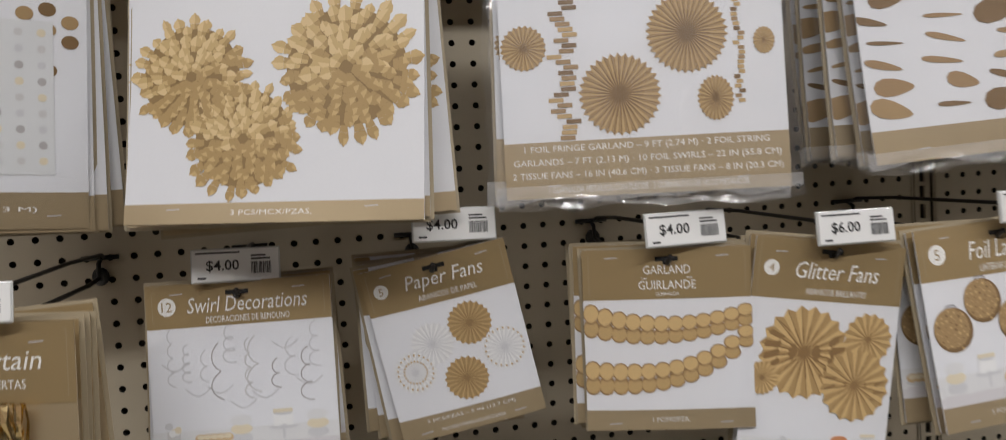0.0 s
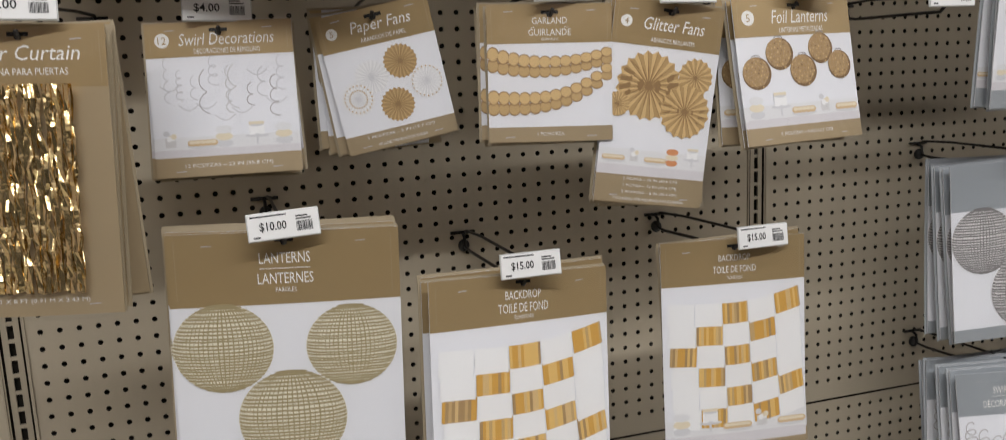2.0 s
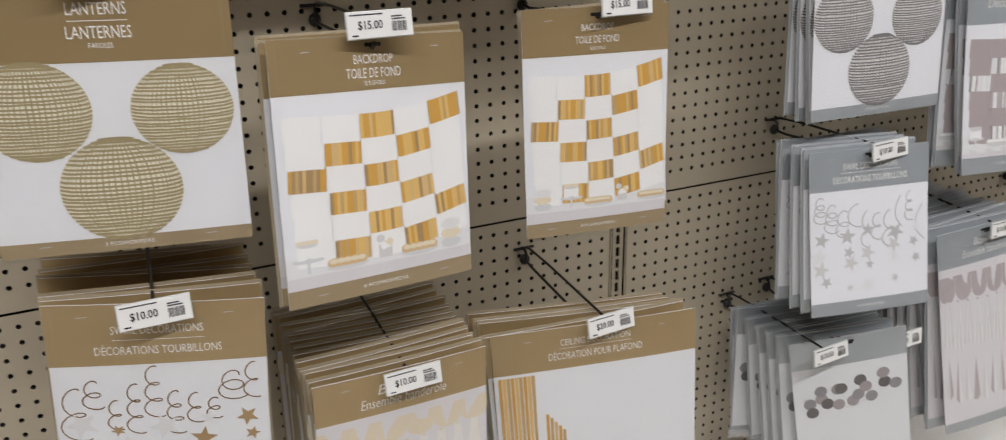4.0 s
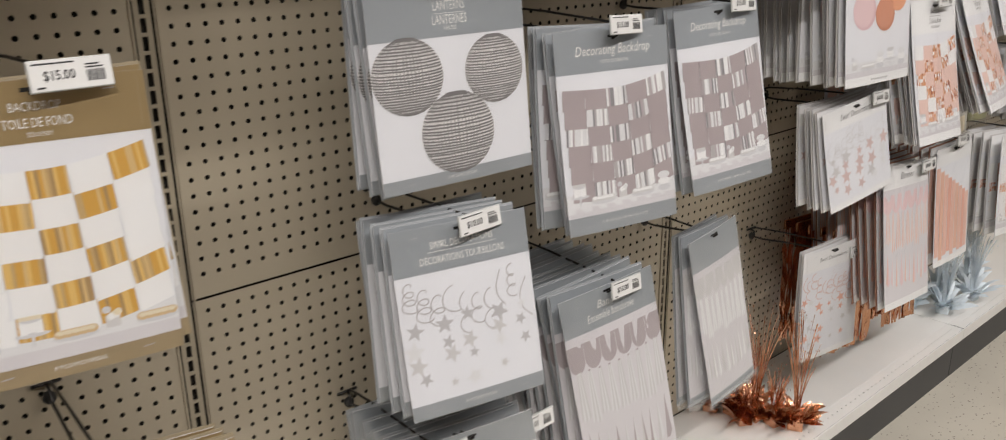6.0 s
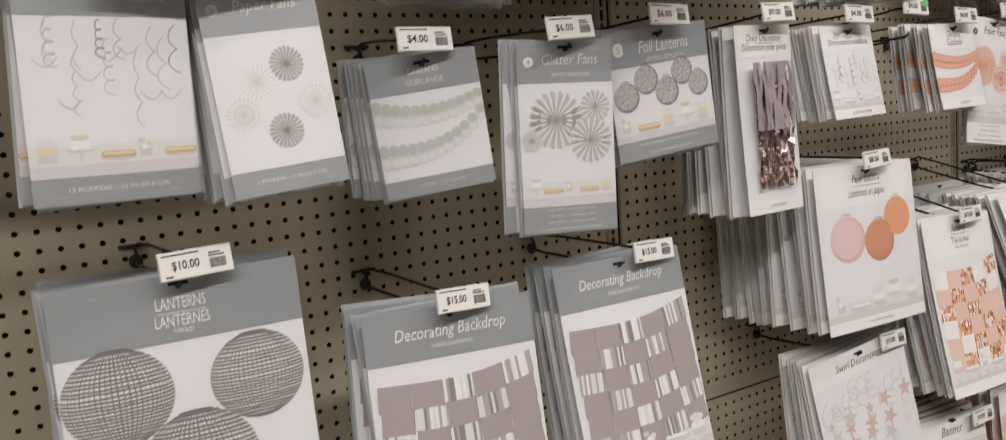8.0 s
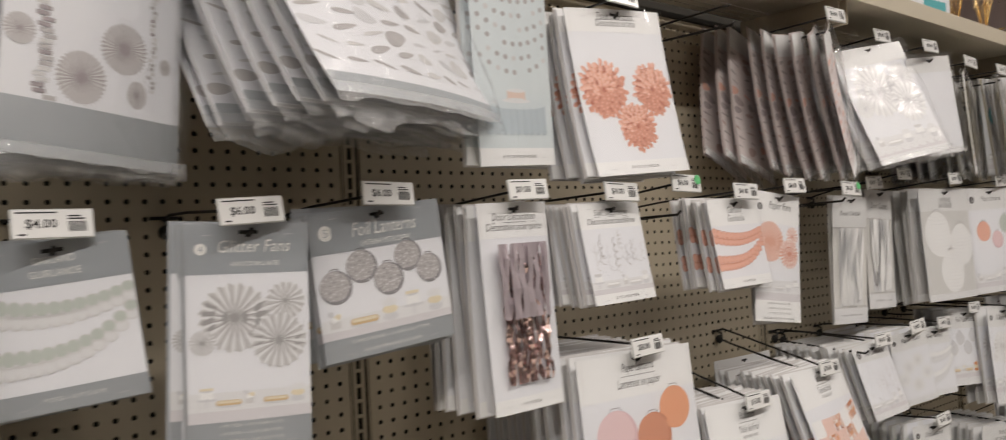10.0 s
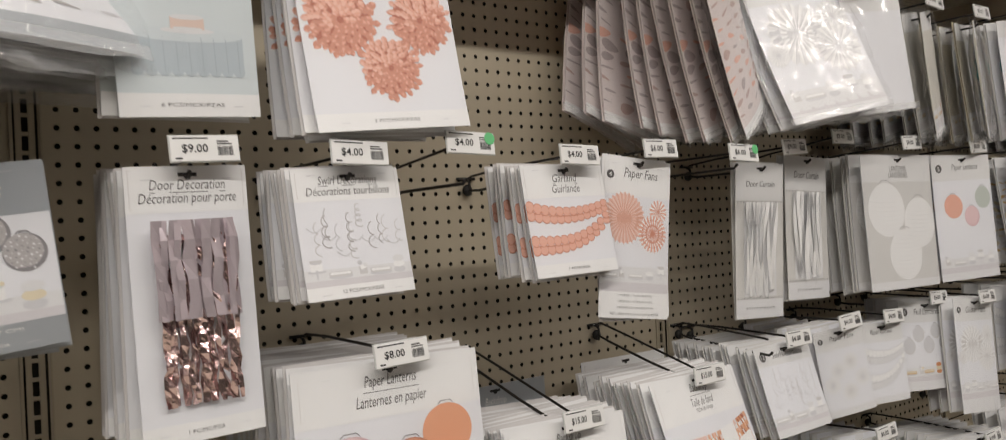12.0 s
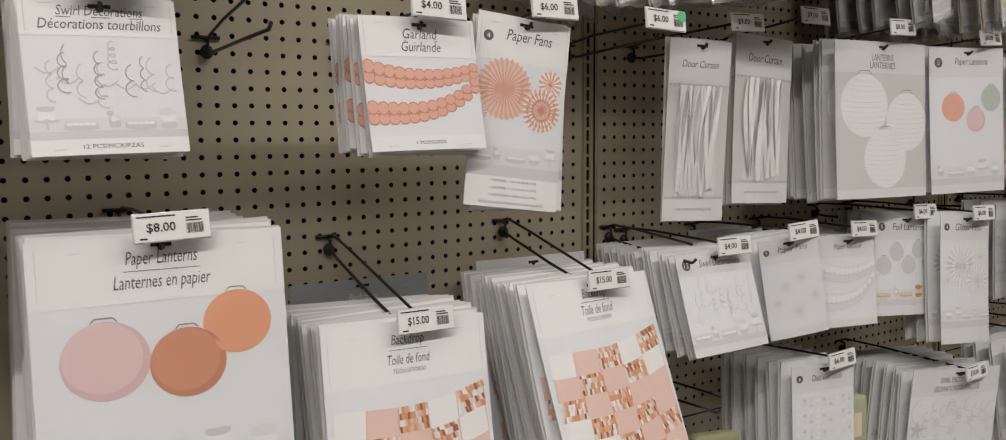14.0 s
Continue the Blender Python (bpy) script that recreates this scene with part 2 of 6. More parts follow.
FOILGOLD, FOILGOLD2 = ink((0.58, 0.33, 0.07)), ink((0.68, 0.45, 0.15))
TEAL, RED = ink((0.10, 0.42, 0.45)), ink((0.60, 0.09, 0.06))
rng = random.Random(7)


def pompom(p, u, v, r, tones):
    """A tissue ball: rings of pointed ruffled petals, the inner ones over the outer, each from a dark root to a pale tip."""
    p.disc(u, v, r * 0.8, r * 0.8, tones[0], 1, 28)
    rings, last = 7, len(tones) - 1
    for k in range(rings):
        rad = r * (1 - k / rings * 0.86)
        n = max(6, int(24 * rad / r))
        turn = rng.uniform(0, 1)
        for i in range(n):
            a = 2 * math.pi * (i + turn + rng.uniform(-0.25, 0.25)) / n
            tip, base = rad * rng.uniform(0.9, 1.08), max(rad - r * 0.36, 0)
            wd = rad * 2.7 / n * rng.uniform(0.8, 1.2)
            ca, sa = math.cos(a), math.sin(a)

            def at(q, side):
                f = base + (tip - base) * q
                return (u + f * ca - side * wd * sa, v + f * sa + side * wd * ca)
            layer = 2 + k + 0.2 * (i % 4)
            lit = 0.9 * sa - 0.2 * ca + rng.uniform(-0.5, 0.5)
            top = last if lit > 0.1 else last - 1
            bands = ((0.0, 0.32, 0), (0.32, 0.55, 1), (0.55, 0.74, max(1, top - 1)))
            for q0, q1, tone in bands:
                for side in (1, -1):
                    p.poly([at(q0, 0), at(q1, 0), at(q1 * 0.97, side * (0.25 + 0.75 * q1)), at(q0, side * (0.25 + 0.75 * q0))], tones[min(last, tone + (side > 0 and tone > 0 and lit > 0))], layer)
            p.poly([at(0.72, 0), at(1.0, 0.05), at(0.91, 0.30), at(0.89, 0.48), at(0.72, 0.78)], tones[top], layer)
            p.poly([at(0.72, 0), at(0.72, -0.78), at(0.87, -0.5), at(0.90, -0.26), at(1.0, 0.05)], tones[max(1, top - 1)], layer)


def fan(p, u, v, r, tones, pleats=22, layer=2, rings=(), squash=1.0):
    """A pleated paper fan seen from the front."""
    p.disc(u + r * 0.015, v - r * 0.02, squash * r * 0.9, r * 0.9, tones[2], layer - 0.4, 28)
    for i in range(pleats * 2):
        a, b = math.pi * i / pleats, math.pi * (i + 1) / pleats
        e = r * (1.0 if i % 2 else 0.89)
        g = r * (0.89 if i % 2 else 1.0)
        for s0, s1 in ((0.0, 0.5), (0.5, 1.0)):
            pts = [(u + squash * q * s * math.cos(t), v + q * s * math.sin(t)) for q, s, t in ((e, s0, a), (e, s1, a), (g, s1, b), (g, s0, b))]
            p.poly(pts if s0 else pts[1:3] + [(u, v)], tones[1] if i % 2 else tones[0], layer)
        if i % 2:
            p.line([(u + squash * r * 0.05 * math.cos(a), v + r * 0.05 * math.sin(a)), (u + squash * r * 0.55 * math.cos(a), v + r * 0.55 * math.sin(a))], r * 0.034, tones[2], layer + 0.5)
            p.line([(u + squash * r * 0.5 * math.cos(a), v + r * 0.5 * math.sin(a)), (u + squash * r * 0.96 * math.cos(a), v + r * 0.96 * math.sin(a))], r * 0.018, tones[2], layer + 0.5)
    for q, mat in rings:
        for i in range(pleats):
            a = 2 * math.pi * i / pleats
            p.disc(u + squash * q * r * math.cos(a), v + q * r * math.sin(a), r * 0.05, r * 0.05, mat, layer + 1, 6)
    p.disc(u, v, r * 0.07, r * 0.07, tones[2], layer + 2, 10)


def garland(p, w, v0, v1, tones):
    """Two hanging runs of overlapping paper rounds, the lower one rising to meet the upper."""
    h = v0 - v1
    n = 12

    def clamp(u):
        return max(-w / 2, min(w / 2, u))
    runs = (lambda s: 0.17 + 0.50 * s * (1 - s) - 0.03 * s, lambda s: 0.70 + 0.10 * s - 0.50 * s ** 3)
    for row, run in enumerate(runs):
        for i in range(n):
            s = (i + 0.5) / n
            u, y = -w / 2 + w * s, v0 - h * run(s)
            ru, rv = w / n * 0.62, h * (0.125 - 0.045 * s)
            for half, tone, grow, layer in ((1, 2, 1.0, 2.0), (-1, 2, 1.0, 2.0), (-1, 1, 0.82, 2.4), (1, 0, 0.84, 3.0)):
                cy, rr = y + half * rv * 0.55, rv * 0.72 * grow
                p.poly([(clamp(u + ru * grow * math.cos(2 * math.pi * k / 12)), cy + rr * math.sin(2 * math.pi * k / 12)) for k in range(12)],
                       tones[tone], layer + (i % 2) * 0.3 + row * 2)
            p.line([(clamp(u - ru * 0.8), y - rv * 0.02), (u, y - rv * 0.2), (clamp(u + ru * 0.8), y - rv * 0.02)], 0.0013, tones[2], 6.5)


def fringe_grid(p, w, v0, v1, plain, accent, mixed=()):
    """A fringe backdrop: six rows of five squares, cut into strips, some of them in the accent colours, swept up towards one side."""
    h = v0 - v1
    edges = (-0.46, -0.275, -0.09, 0.09, 0.275, 0.455)
    bright = {(0, 2), (0, 4), (1, 1), (1, 3), (2, 0), (2, 2), (3, 1), (3, 3), (4, 2), (4, 4), (5, 1), (5, 3)}
    ch = h / 6.35
    edge = plain[-1]

    def lift(u):
        s = max(0.0, u / w + 0.03)
        return h * (0.24 * s ** 1.7) - h * 0.02 * math.sin(math.pi * min(1.0, max(0.0, 0.5 + 1.1 * u / w)))
    for r in range(6):
        for c in range(5):
            u0, u1 = w * edges[c] + 0.0012 * r, w * edges[c + 1] + 0.0012 * r
            top = v0 - h * 0.10 - ch * r * 0.985
            shiny = (r, c) in bright
            tones = accent if shiny else (mixed[(r * 2 + c) % len(mixed)] if mixed else plain)
            k = 11 if shiny else 5
            drop = ch * 1.07 if not shiny else ch * 0.99
            base = 2 + (6 - r) * 0.4
            for i in range(k):
                x0, x1 = u0 + (u1 - u0) * i / k, u0 + (u1 - u0) * (i + 1) / k
                lean = 0.0014 * (c - 1.5)
                tone = tones[rng.randrange(len(tones))] if shiny else tones[0]
                parts = 4 if shiny and mixed else 1
                for j in range(parts):
                    q0, q1 = drop * j / parts, drop * (j + 1) / parts
                    skew = rng.uniform(-0.0012, 0.0012) if parts > 1 else 0.0
                    p.poly([(x0 + skew, top + lift(x0) - q0), (x1 + skew, top + lift(x1) - q0), (x1 + lean, top + lift(x1) - q1), (x0 + lean, top + lift(x0) - q1)], tone, base + 0.02 * (i % 2))
                    tone = tones[rng.randrange(len(tones))]
            p.line([(u0 + lean, top + lift(u0) - drop), (u1 + lean, top + lift(u1) - drop)], 0.0014, edge, base + 0.2)
            p.line([(u1 - 0.0004, top + lift(u1)), (u1 + lean - 0.0004, top + lift(u1) - drop)], 0.0010, edge, base + 0.2)


def spiral(p, u, v, r, length, mat, turns=3, wd=0.0012):
    pts = []
    for i in range(turns * 12 + 1):
        s = i / (turns * 12)
        g = s * turns * 2 * math.pi
        pts.append((u + r * math.cos(g) * (0.5 + 0.5 * s), v - length * s + r * 0.55 * math.sin(g)))
    p.line(pts, wd, mat, 2)


def star(p, u, v, r, mat, turn=0.3, layer=2):
    p.poly([(u + (r if k % 2 == 0 else r * 0.42) * math.sin(turn + math.pi * k / 5), v + (r if k % 2 == 0 else r * 0.42) * math.cos(turn + math.pi * k / 5))
            for k in range(10)], mat, layer)


def table(p, w, v, depth, warm=True):
    """A pale table along the foot of the picture, with a cake on a stand, stacked macarons, jars and platters."""
    p.rect(-w / 2, w / 2, v, v - depth, WHITE2, 1)
    p.rect(-w / 2, w / 2, v - depth * 0.62, v - depth, ink((0.63, 0.61, 0.63)), 1.3)
    s = w * 0.095
    y = v - depth * 0.40
    kinds = [0, 1, 2, 3, 2, 0, 1]
    start = rng.randrange(4)
    for i in range(5):
        u = -w * 0.38 + w * 0.76 * i / 4 + rng.uniform(-0.004, 0.004)
        k = kinds[(start + i) % 7]
        if k == 0:
            for j in range(3):
                p.disc(u, y + s * 0.5 * j, s * 0.62, s * 0.30, (MACARON if warm and i % 2 else SHADE, CREAM if warm else WHITE, MACARON if warm and i % 2 else WHITE2)[j], 3 + j * 0.4, 14)
        elif k == 1:
            p.rect(u - s * 0.08, u + s * 0.08, y - s * 0.2, y + s * 0.4, SHADE, 3)
            p.disc(u, y + s * 0.45, s * 0.85, s * 0.14, SHADE, 3.2, 16)
            p.rect(u - s * 0.55, u + s * 0.55, y + s * 0.5, y + s * 1.25, WHITE, 3.6, 0.05)
            p.disc(u, y + s * 1.25, s * 0.55, s * 0.16, SHADE, 3.9, 14)
            for j in range(5):
                p.disc(u + s * 0.22 * (j - 2), y + s * 1.36, s * 0.13, s * 0.13, CREAM if warm else GREY2, 4.2, 8)
        elif k == 2:
            p.disc(u, y - s * 0.1, s * 1.15, s * 0.22, SHADE, 3, 18)
            for j in range(5):
                p.disc(u + s * 0.38 * (j - 2), y + s * 0.12, s * 0.34, s * 0.24, ink((0.60, 0.44, 0.25)) if warm else GREY2, 3.4 + j * 0.2, 12)
                p.disc(u + s * 0.38 * (j - 2), y + s * 0.18, s * 0.22, s * 0.13, CREAM if warm else WHITE, 4.6, 10)
        else:
            p.rect(u - s * 0.38, u + s * 0.38, y - s * 0.1, y + s * 0.6, GREY2, 3, 0.05)
            for j in range(7):
                p.disc(u + s * 0.3 * math.cos(j * 2.4), y + s * (0.7 + 0.22 * math.sin(j * 1.9)), s * 0.2, s * 0.2, (WHITE, SHADE, CREAM if warm else WHITE2)[j % 3], 3.5 + 0.1 * j, 9)


def balls(p, spots, mat, rib=None, dots=None, hang=True, shade=None):
    for n, (u, v, r) in enumerate(spots):
        p.disc(u, v, r, r * 0.95, shade or mat, 2 + 0.6 * n, 36)
        if shade:
            p.disc(u - r * 0.07, v + r * 0.08, r * 0.90, r * 0.85, mat, 2.3 + 0.6 * n, 30)
        if rib:
            for k in range(-5, 6):
                q = k / 6
                e = math.sqrt(1 - q * q) * 0.97
                p.line([(u + r * e * (-1 + 2 * s / 8), v + r * 0.95 * q - r * 0.07 * (1 - (-1 + 2 * s / 8) ** 2)) for s in range(9)], 0.0007, rib, 6)
        if dots:
            for k in range(46):
                q, g = math.sqrt((k + 0.5) / 46) * 0.93, k * 2.39996
                size = r * rng.uniform(0.025, 0.07)
                p.disc(u + r * q * math.cos(g), v + r * 0.94 * q * math.sin(g), size, size, dots if k % 3 else (shade or dots), 6, 6)
        if hang:
            p.line([(u - r * 0.3, v + r * 0.93), (u - r * 0.2, v + r * 1.04), (u + r * 0.2, v + r * 1.04), (u + r * 0.3, v + r * 0.93)], 0.0012, GREY3, 6)


# ---------- packages ----------
def sheen(name, rgb):
    return surface(name, rgb, 0.38, 0.45, 0.15, 500, 0.05, 9, 0.12, 0.15, 12, 0.2)


HEADS = dict(gold=sheen("gold_header", (0.43, 0.315, 0.16)), silver=sheen("silver_header", (0.45, 0.485, 0.515)), rose=WHITE, white=ink((0.70, 0.70, 0.70)))
FEET = dict(gold=sheen("gold_footer", (0.47, 0.37, 0.23)), silver=sheen("silver_footer", (0.47, 0.50, 0.525)), rose=WHITE, white=WHITE2)
COPPERBACK = sheen("copper_backing", (0.50, 0.26, 0.18))
BACKS = dict(gold=ink((0.40, 0.33, 0.22)), silver=ink((0.40, 0.42, 0.44)), rose=ink((0.62, 0.60, 0.59)), white=ink((0.64, 0.63, 0.61)))


def sheet(w, h, bend, margin=0.0, y=0.0, nu=10, nv=12, thick=0.0012, ragged=0.0):
    vs, fs = [], []
    for side in (0, 1):
        for j in range(nv + 1):
            for i in range(nu + 1):
                u, v = (w + 2 * margin) * (i / nu - 0.5), margin - (h + 2 * margin) * j / nv
                edge = ragged * (noise.noise((u * 40, v * 40, w * 9)) if i in (0, nu) or j in (0, nv) else 0)
                wave = ragged * 1.2 * noise.noise((u * 22, v * 14, h * 7))
                vs.append((u + edge, y + side * thick + bend(u, v) + wave, v + edge))
    n = (nu + 1) * (nv + 1)
    for j in range(nv):
        for i in range(nu):
            a = j * (nu + 1) + i
            fs.append((a, a + nu + 1, a + nu + 2, a + 1))
            if thick:
                fs.append((n + a, n + a + 1, n + a + nu + 2, n + a + nu + 1))
    if thick:
        rim = [i for i in range(nu + 1)] + [j * (nu + 1) + nu for j in range(1, nv + 1)] + [nv * (nu + 1) + i for i in range(nu - 1, -1, -1)] + [
            j * (nu + 1) for j in range(nv - 1, 0, -1)]
        for a, b in zip(rim, rim[1:] + rim[:1]):
            fs.append((a, b, b + n, a + n))
    else:
        vs = vs[:n]
    return vs, fs


def bender(w, h, bow, curl, twist=0.0):
    def bend(u, v):
        s, d = 2 * u / w, -v / h
        return bow * (s * s - 0.4) - curl * d * d * (1 - 0.2 * s) + twist * s * d
    return bend


def pillow(w, h, bend, depth, seed, sides=(-1, 1), nu=18, nv=20):
    """A filled clear bag: front and back films that bulge apart, with a crumpled rim and a gathered foot below the card."""
    vs, fs = [], []
    side_margin, foot = 0.010, 0.002 + 0.7 * depth
    for side in sides:
        k0 = len(vs)
        for j in range(nv + 1):
            for i in range(nu + 1):
                a, b = 2 * i / nu - 1, j / nv
                u, v = (w / 2 + side_margin) * a, 0.010 - (h + 0.010 + foot) * b
                full = max(0.0, (1 - a ** 4) * (1 - b ** 6)) ** 0.5 * min(1.0, b * 4)
                rim = max(abs(a) ** 6, b ** 8)
                crease = 0.010 * rim * noise.noise((u * 70 + seed, v * 45, side * 2.0)) + 0.006 * noise.noise((u * 26, v * 17 + seed, side * 5.0)) * (0.3 + full)
                sway = 0.007 * rim * noise.noise((u * 34, v * 34, seed * 1.7))
                vs.append((u + sway, bend(u, v) + side * (0.005 + depth * full) + crease, v + sway))
        for j in range(nv):
            for i in range(nu):
                q = k0 + j * (nu + 1) + i
                fs.append((q, q + nu + 1, q + nu + 2, q + 1))
    return vs, fs


def gathered(w, h, bend, low, seed, nu=34, nv=7):
    """The loose foot of a bag: film folded on itself below the card."""
    vs, fs = [], []
    for j in range(nv + 1):
        for i in range(nu + 1):
            a, b = 2 * i / nu - 1, j / nv
            u = (w / 2 + 0.010) * a
            v = -h + 0.012 - (low + 0.012) * b * (0.75 + 0.35 * noise.noise((a * 3.1, seed, 0.4)))
            fold = 0.35 * low * (0.2 + b) * (noise.noise((a * 6.5, b * 1.5, seed)) + 0.6 * noise.noise((a * 15.0, b * 3.0, seed + 4.0)))
            vs.append((u + 0.3 * fold, bend(u, v) - 0.004 + fold, v + 0.25 * fold))
    for j in range(nv):
        for i in range(nu):
            q = j * (nu + 1) + i
            fs.append((q, q + nu + 1, q + nu + 2, q + 1))
    return vs, fs


INFO = {}
KINDS = ("lantern", "garland", "backdrop", "swirl", "fans", "pompom", "banner", "curtain", "kit", "tassel")


def kind_of(label):
    for k in KINDS:
        if k in label:
            return {"fans": "paper_fan"}.get(k, k) + "_package"
    return "party_package"


def hang(x, y, z, yaw, pitch, roll):
    return pose(x, y, z, 0, 0, yaw) @ pose(0, 0, 0, pitch, 0, 0) @ pose(0, 0, 0, 0, roll, 0)


def package(key, place, theme, picture, label, title=(), foot=(), head=0.2, tail=0.09, stack=2, bow=0.003, curl=0.004, twist=0.0,
            sleeve=True, step=0.012, foot_size=0.0065, title_colour=None, category="party decoration", card_mat=None, badge=None, roll_back=None, bag=False, back_mat=None, plump=0.012):
    """A hanging party-decoration package in a clear sleeve, with the plainer ones behind it on the same hook."""
    x, y, z, yaw, pitch, roll, w, h = place
    bend = bender(w, h, bow, curl, twist)
    kind = kind_of(label)
    root = new(kind)
    root.empty_display_size = 0.02
    tagged(root, label, category, key + " on one hook" if stack else "")
    vs, fs = sheet(w, h, bend)
    card = mesh_object("card", vs, fs, card_mat or PAPER, smooth=False)
    card.parent = root
    let = title_colour or (LET_LIGHT if theme in ("gold", "silver") else LET_DARK)
    header = footer = card
    if head:
        p = Print(bend)
        p.rect(-w / 2, w / 2, 0, -h * head, HEADS[theme], 1)
        k, e = w * 0.035, 0.0007
        for a in (0.0,) if theme != "white" else ():
            p.line([(-w / 2 + k, -k), (w / 2 - k, -k), (w / 2 - k, -h * head + k), (-w / 2 + k, -h * head + k), (-w / 2 + k, -k)], e, FEET[theme] if theme in ("gold", "silver") else BACKS[theme], 2)
        header = p.make("header", root)
    if tail:
        p = Print(bend)
        p.rect(-w / 2, w / 2, -h * (1 - tail), -h, FEET[theme], 1)
        footer = p.make("footer", root)
    p = Print(bend)
    picture(p, w, -h * head, -h * (1 - tail))
    p.make("picture", root)
    p = Print(bend)
    hh = h * head if head else h * 0.2
    for body, rel, size, wide in title:
        if body == "-":
            p.rect(-wide * w / 2, wide * w / 2, -hh * rel, -hh * rel - 0.0008, let, 3)
        else:
            p.text(body, w * 0.05 if badge else 0, -hh * rel, size * w, let, wide * w * (0.9 if badge else 1))
    p.make("title_lettering", header)
    if badge:
        p = Print(bend)
        p.disc(-w * 0.385, -hh * 0.5, w * 0.05, w * 0.05, let, 2, 20)
        p.text(badge, -w * 0.385, -hh * 0.5, w * 0.075, HEADS[theme] if theme in ("gold", "silver") else WHITE, None, 4)
        p.make("count_badge", header)
    if foot:
        p = Print(bend)
        for i, (body, wide) in enumerate(foot):
            space = h * (tail or 0.08)
            p.text(body, 0, -h + space * (1 - (i + 0.6) / (len(foot) + 0.25)), foot_size, let, wide * w)
        p.make("foot_lettering", footer)
    p = Print(bend)
    p.poly([(-0.011, -0.008), (0.011, -0.008), (0.011, -0.0125), (0.004, -0.0125), (0.003, -0.016), (-0.003, -0.016), (-0.004, -0.0125), (-0.011, -0.0125)], NYLON, 4)
    p.make("hanging_slot", card)
    p = Print(bend)
    for s in (-1, 1):
        for v in (-h * 0.05, -h * 0.965):
            p.line([(s * w * 0.33 - 0.006, v), (s * w * 0.33 + 0.006, v + 0.0006)], 0.0009, SHADE, 5)
    p.make("staple", card)
    if sleeve and not bag:
        vs, fs = sheet(w, h, bend, 0.004, -0.006, 10, 12, 0.0, 0.0035)
        ob = mesh_object("sleeve", vs, fs, FILM, smooth=True, shadow=False)
        ob.parent = root
    if bag:
        for name, side in (("front_film", -1), ("back_film", 1)):
            vs, fs = pillow(w, h, bend, plump, 3.1, (side,))
            mesh_object(name, vs, fs, BAG, smooth=True, shadow=False).parent = root
        vs, fs = gathered(w, h, bend, 0.6 * plump, x)
        mesh_object("gathered_foot", vs, fs, FOOT, smooth=True, shadow=False).parent = root
    root.matrix_basis = hang(x, y, z, yaw, pitch, roll)
    # the ones behind
    if stack:
        b = new(kind)
        b.empty_display_size = 0.02
        tagged(b, label, category, key + " on one hook")
        vs, fs = sheet(w, h, bend, 0, 0, 5, 6)
        mesh_object("card", vs, fs, card_mat or PAPER).parent = b
        q = Print(bend)
        if head:
            q.rect(-w / 2, w / 2, 0, -h * head, HEADS[theme], 1, 0.05)
        if tail:
            q.rect(-w / 2, w / 2, -h * (1 - tail), -h, FEET[theme], 1, 0.05)
        picture(q, w, -h * head, -h * (1 - tail))
        q.make("picture", b)
        vs, fs = sheet(w, h, bend, 0.003, 0.004, 3, 4, 0.0008)
        mesh_object("back_card", vs, fs, back_mat or BACKS[theme]).parent = b
        if bag:
            vs, fs = pillow(w, h, bend, plump * 0.7, 8.7, (-1,), 12, 14)
            mesh_object("front_film", vs, fs, BAG, smooth=True, shadow=False).parent = b
            vs, fs = gathered(w, h, bend, 1.5 * plump, x + 2.0, 24, 6)
            mesh_object("gathered_foot", vs, fs, FOOT, smooth=True, shadow=False).parent = b
        gap = min(step, (-0.03 - y) / stack)
        first = True
        for i in range(stack):
            f = (i + 1) / stack
            m = hang(x + rng.uniform(-0.004, 0.004), y + (i + 1) * gap, z + rng.uniform(-0.004, 0.003), yaw * (1 - 0.5 * f) + rng.uniform(-3.5, 3.5),
                     pitch * (1 - 0.35 * f) + rng.uniform(-1.0, 1.0), (roll * (1 - 0.7 * f) if roll_back is None else roll + (roll_back - roll) * f) + rng.uniform(-2.5, 2.5))
            if first:
                b.matrix_basis = m
                first = False
            else:
                copy_thing(b, m)
    INFO[key] = (x, y, z, w)
    return root


# ---------- hooks and price tags ----------


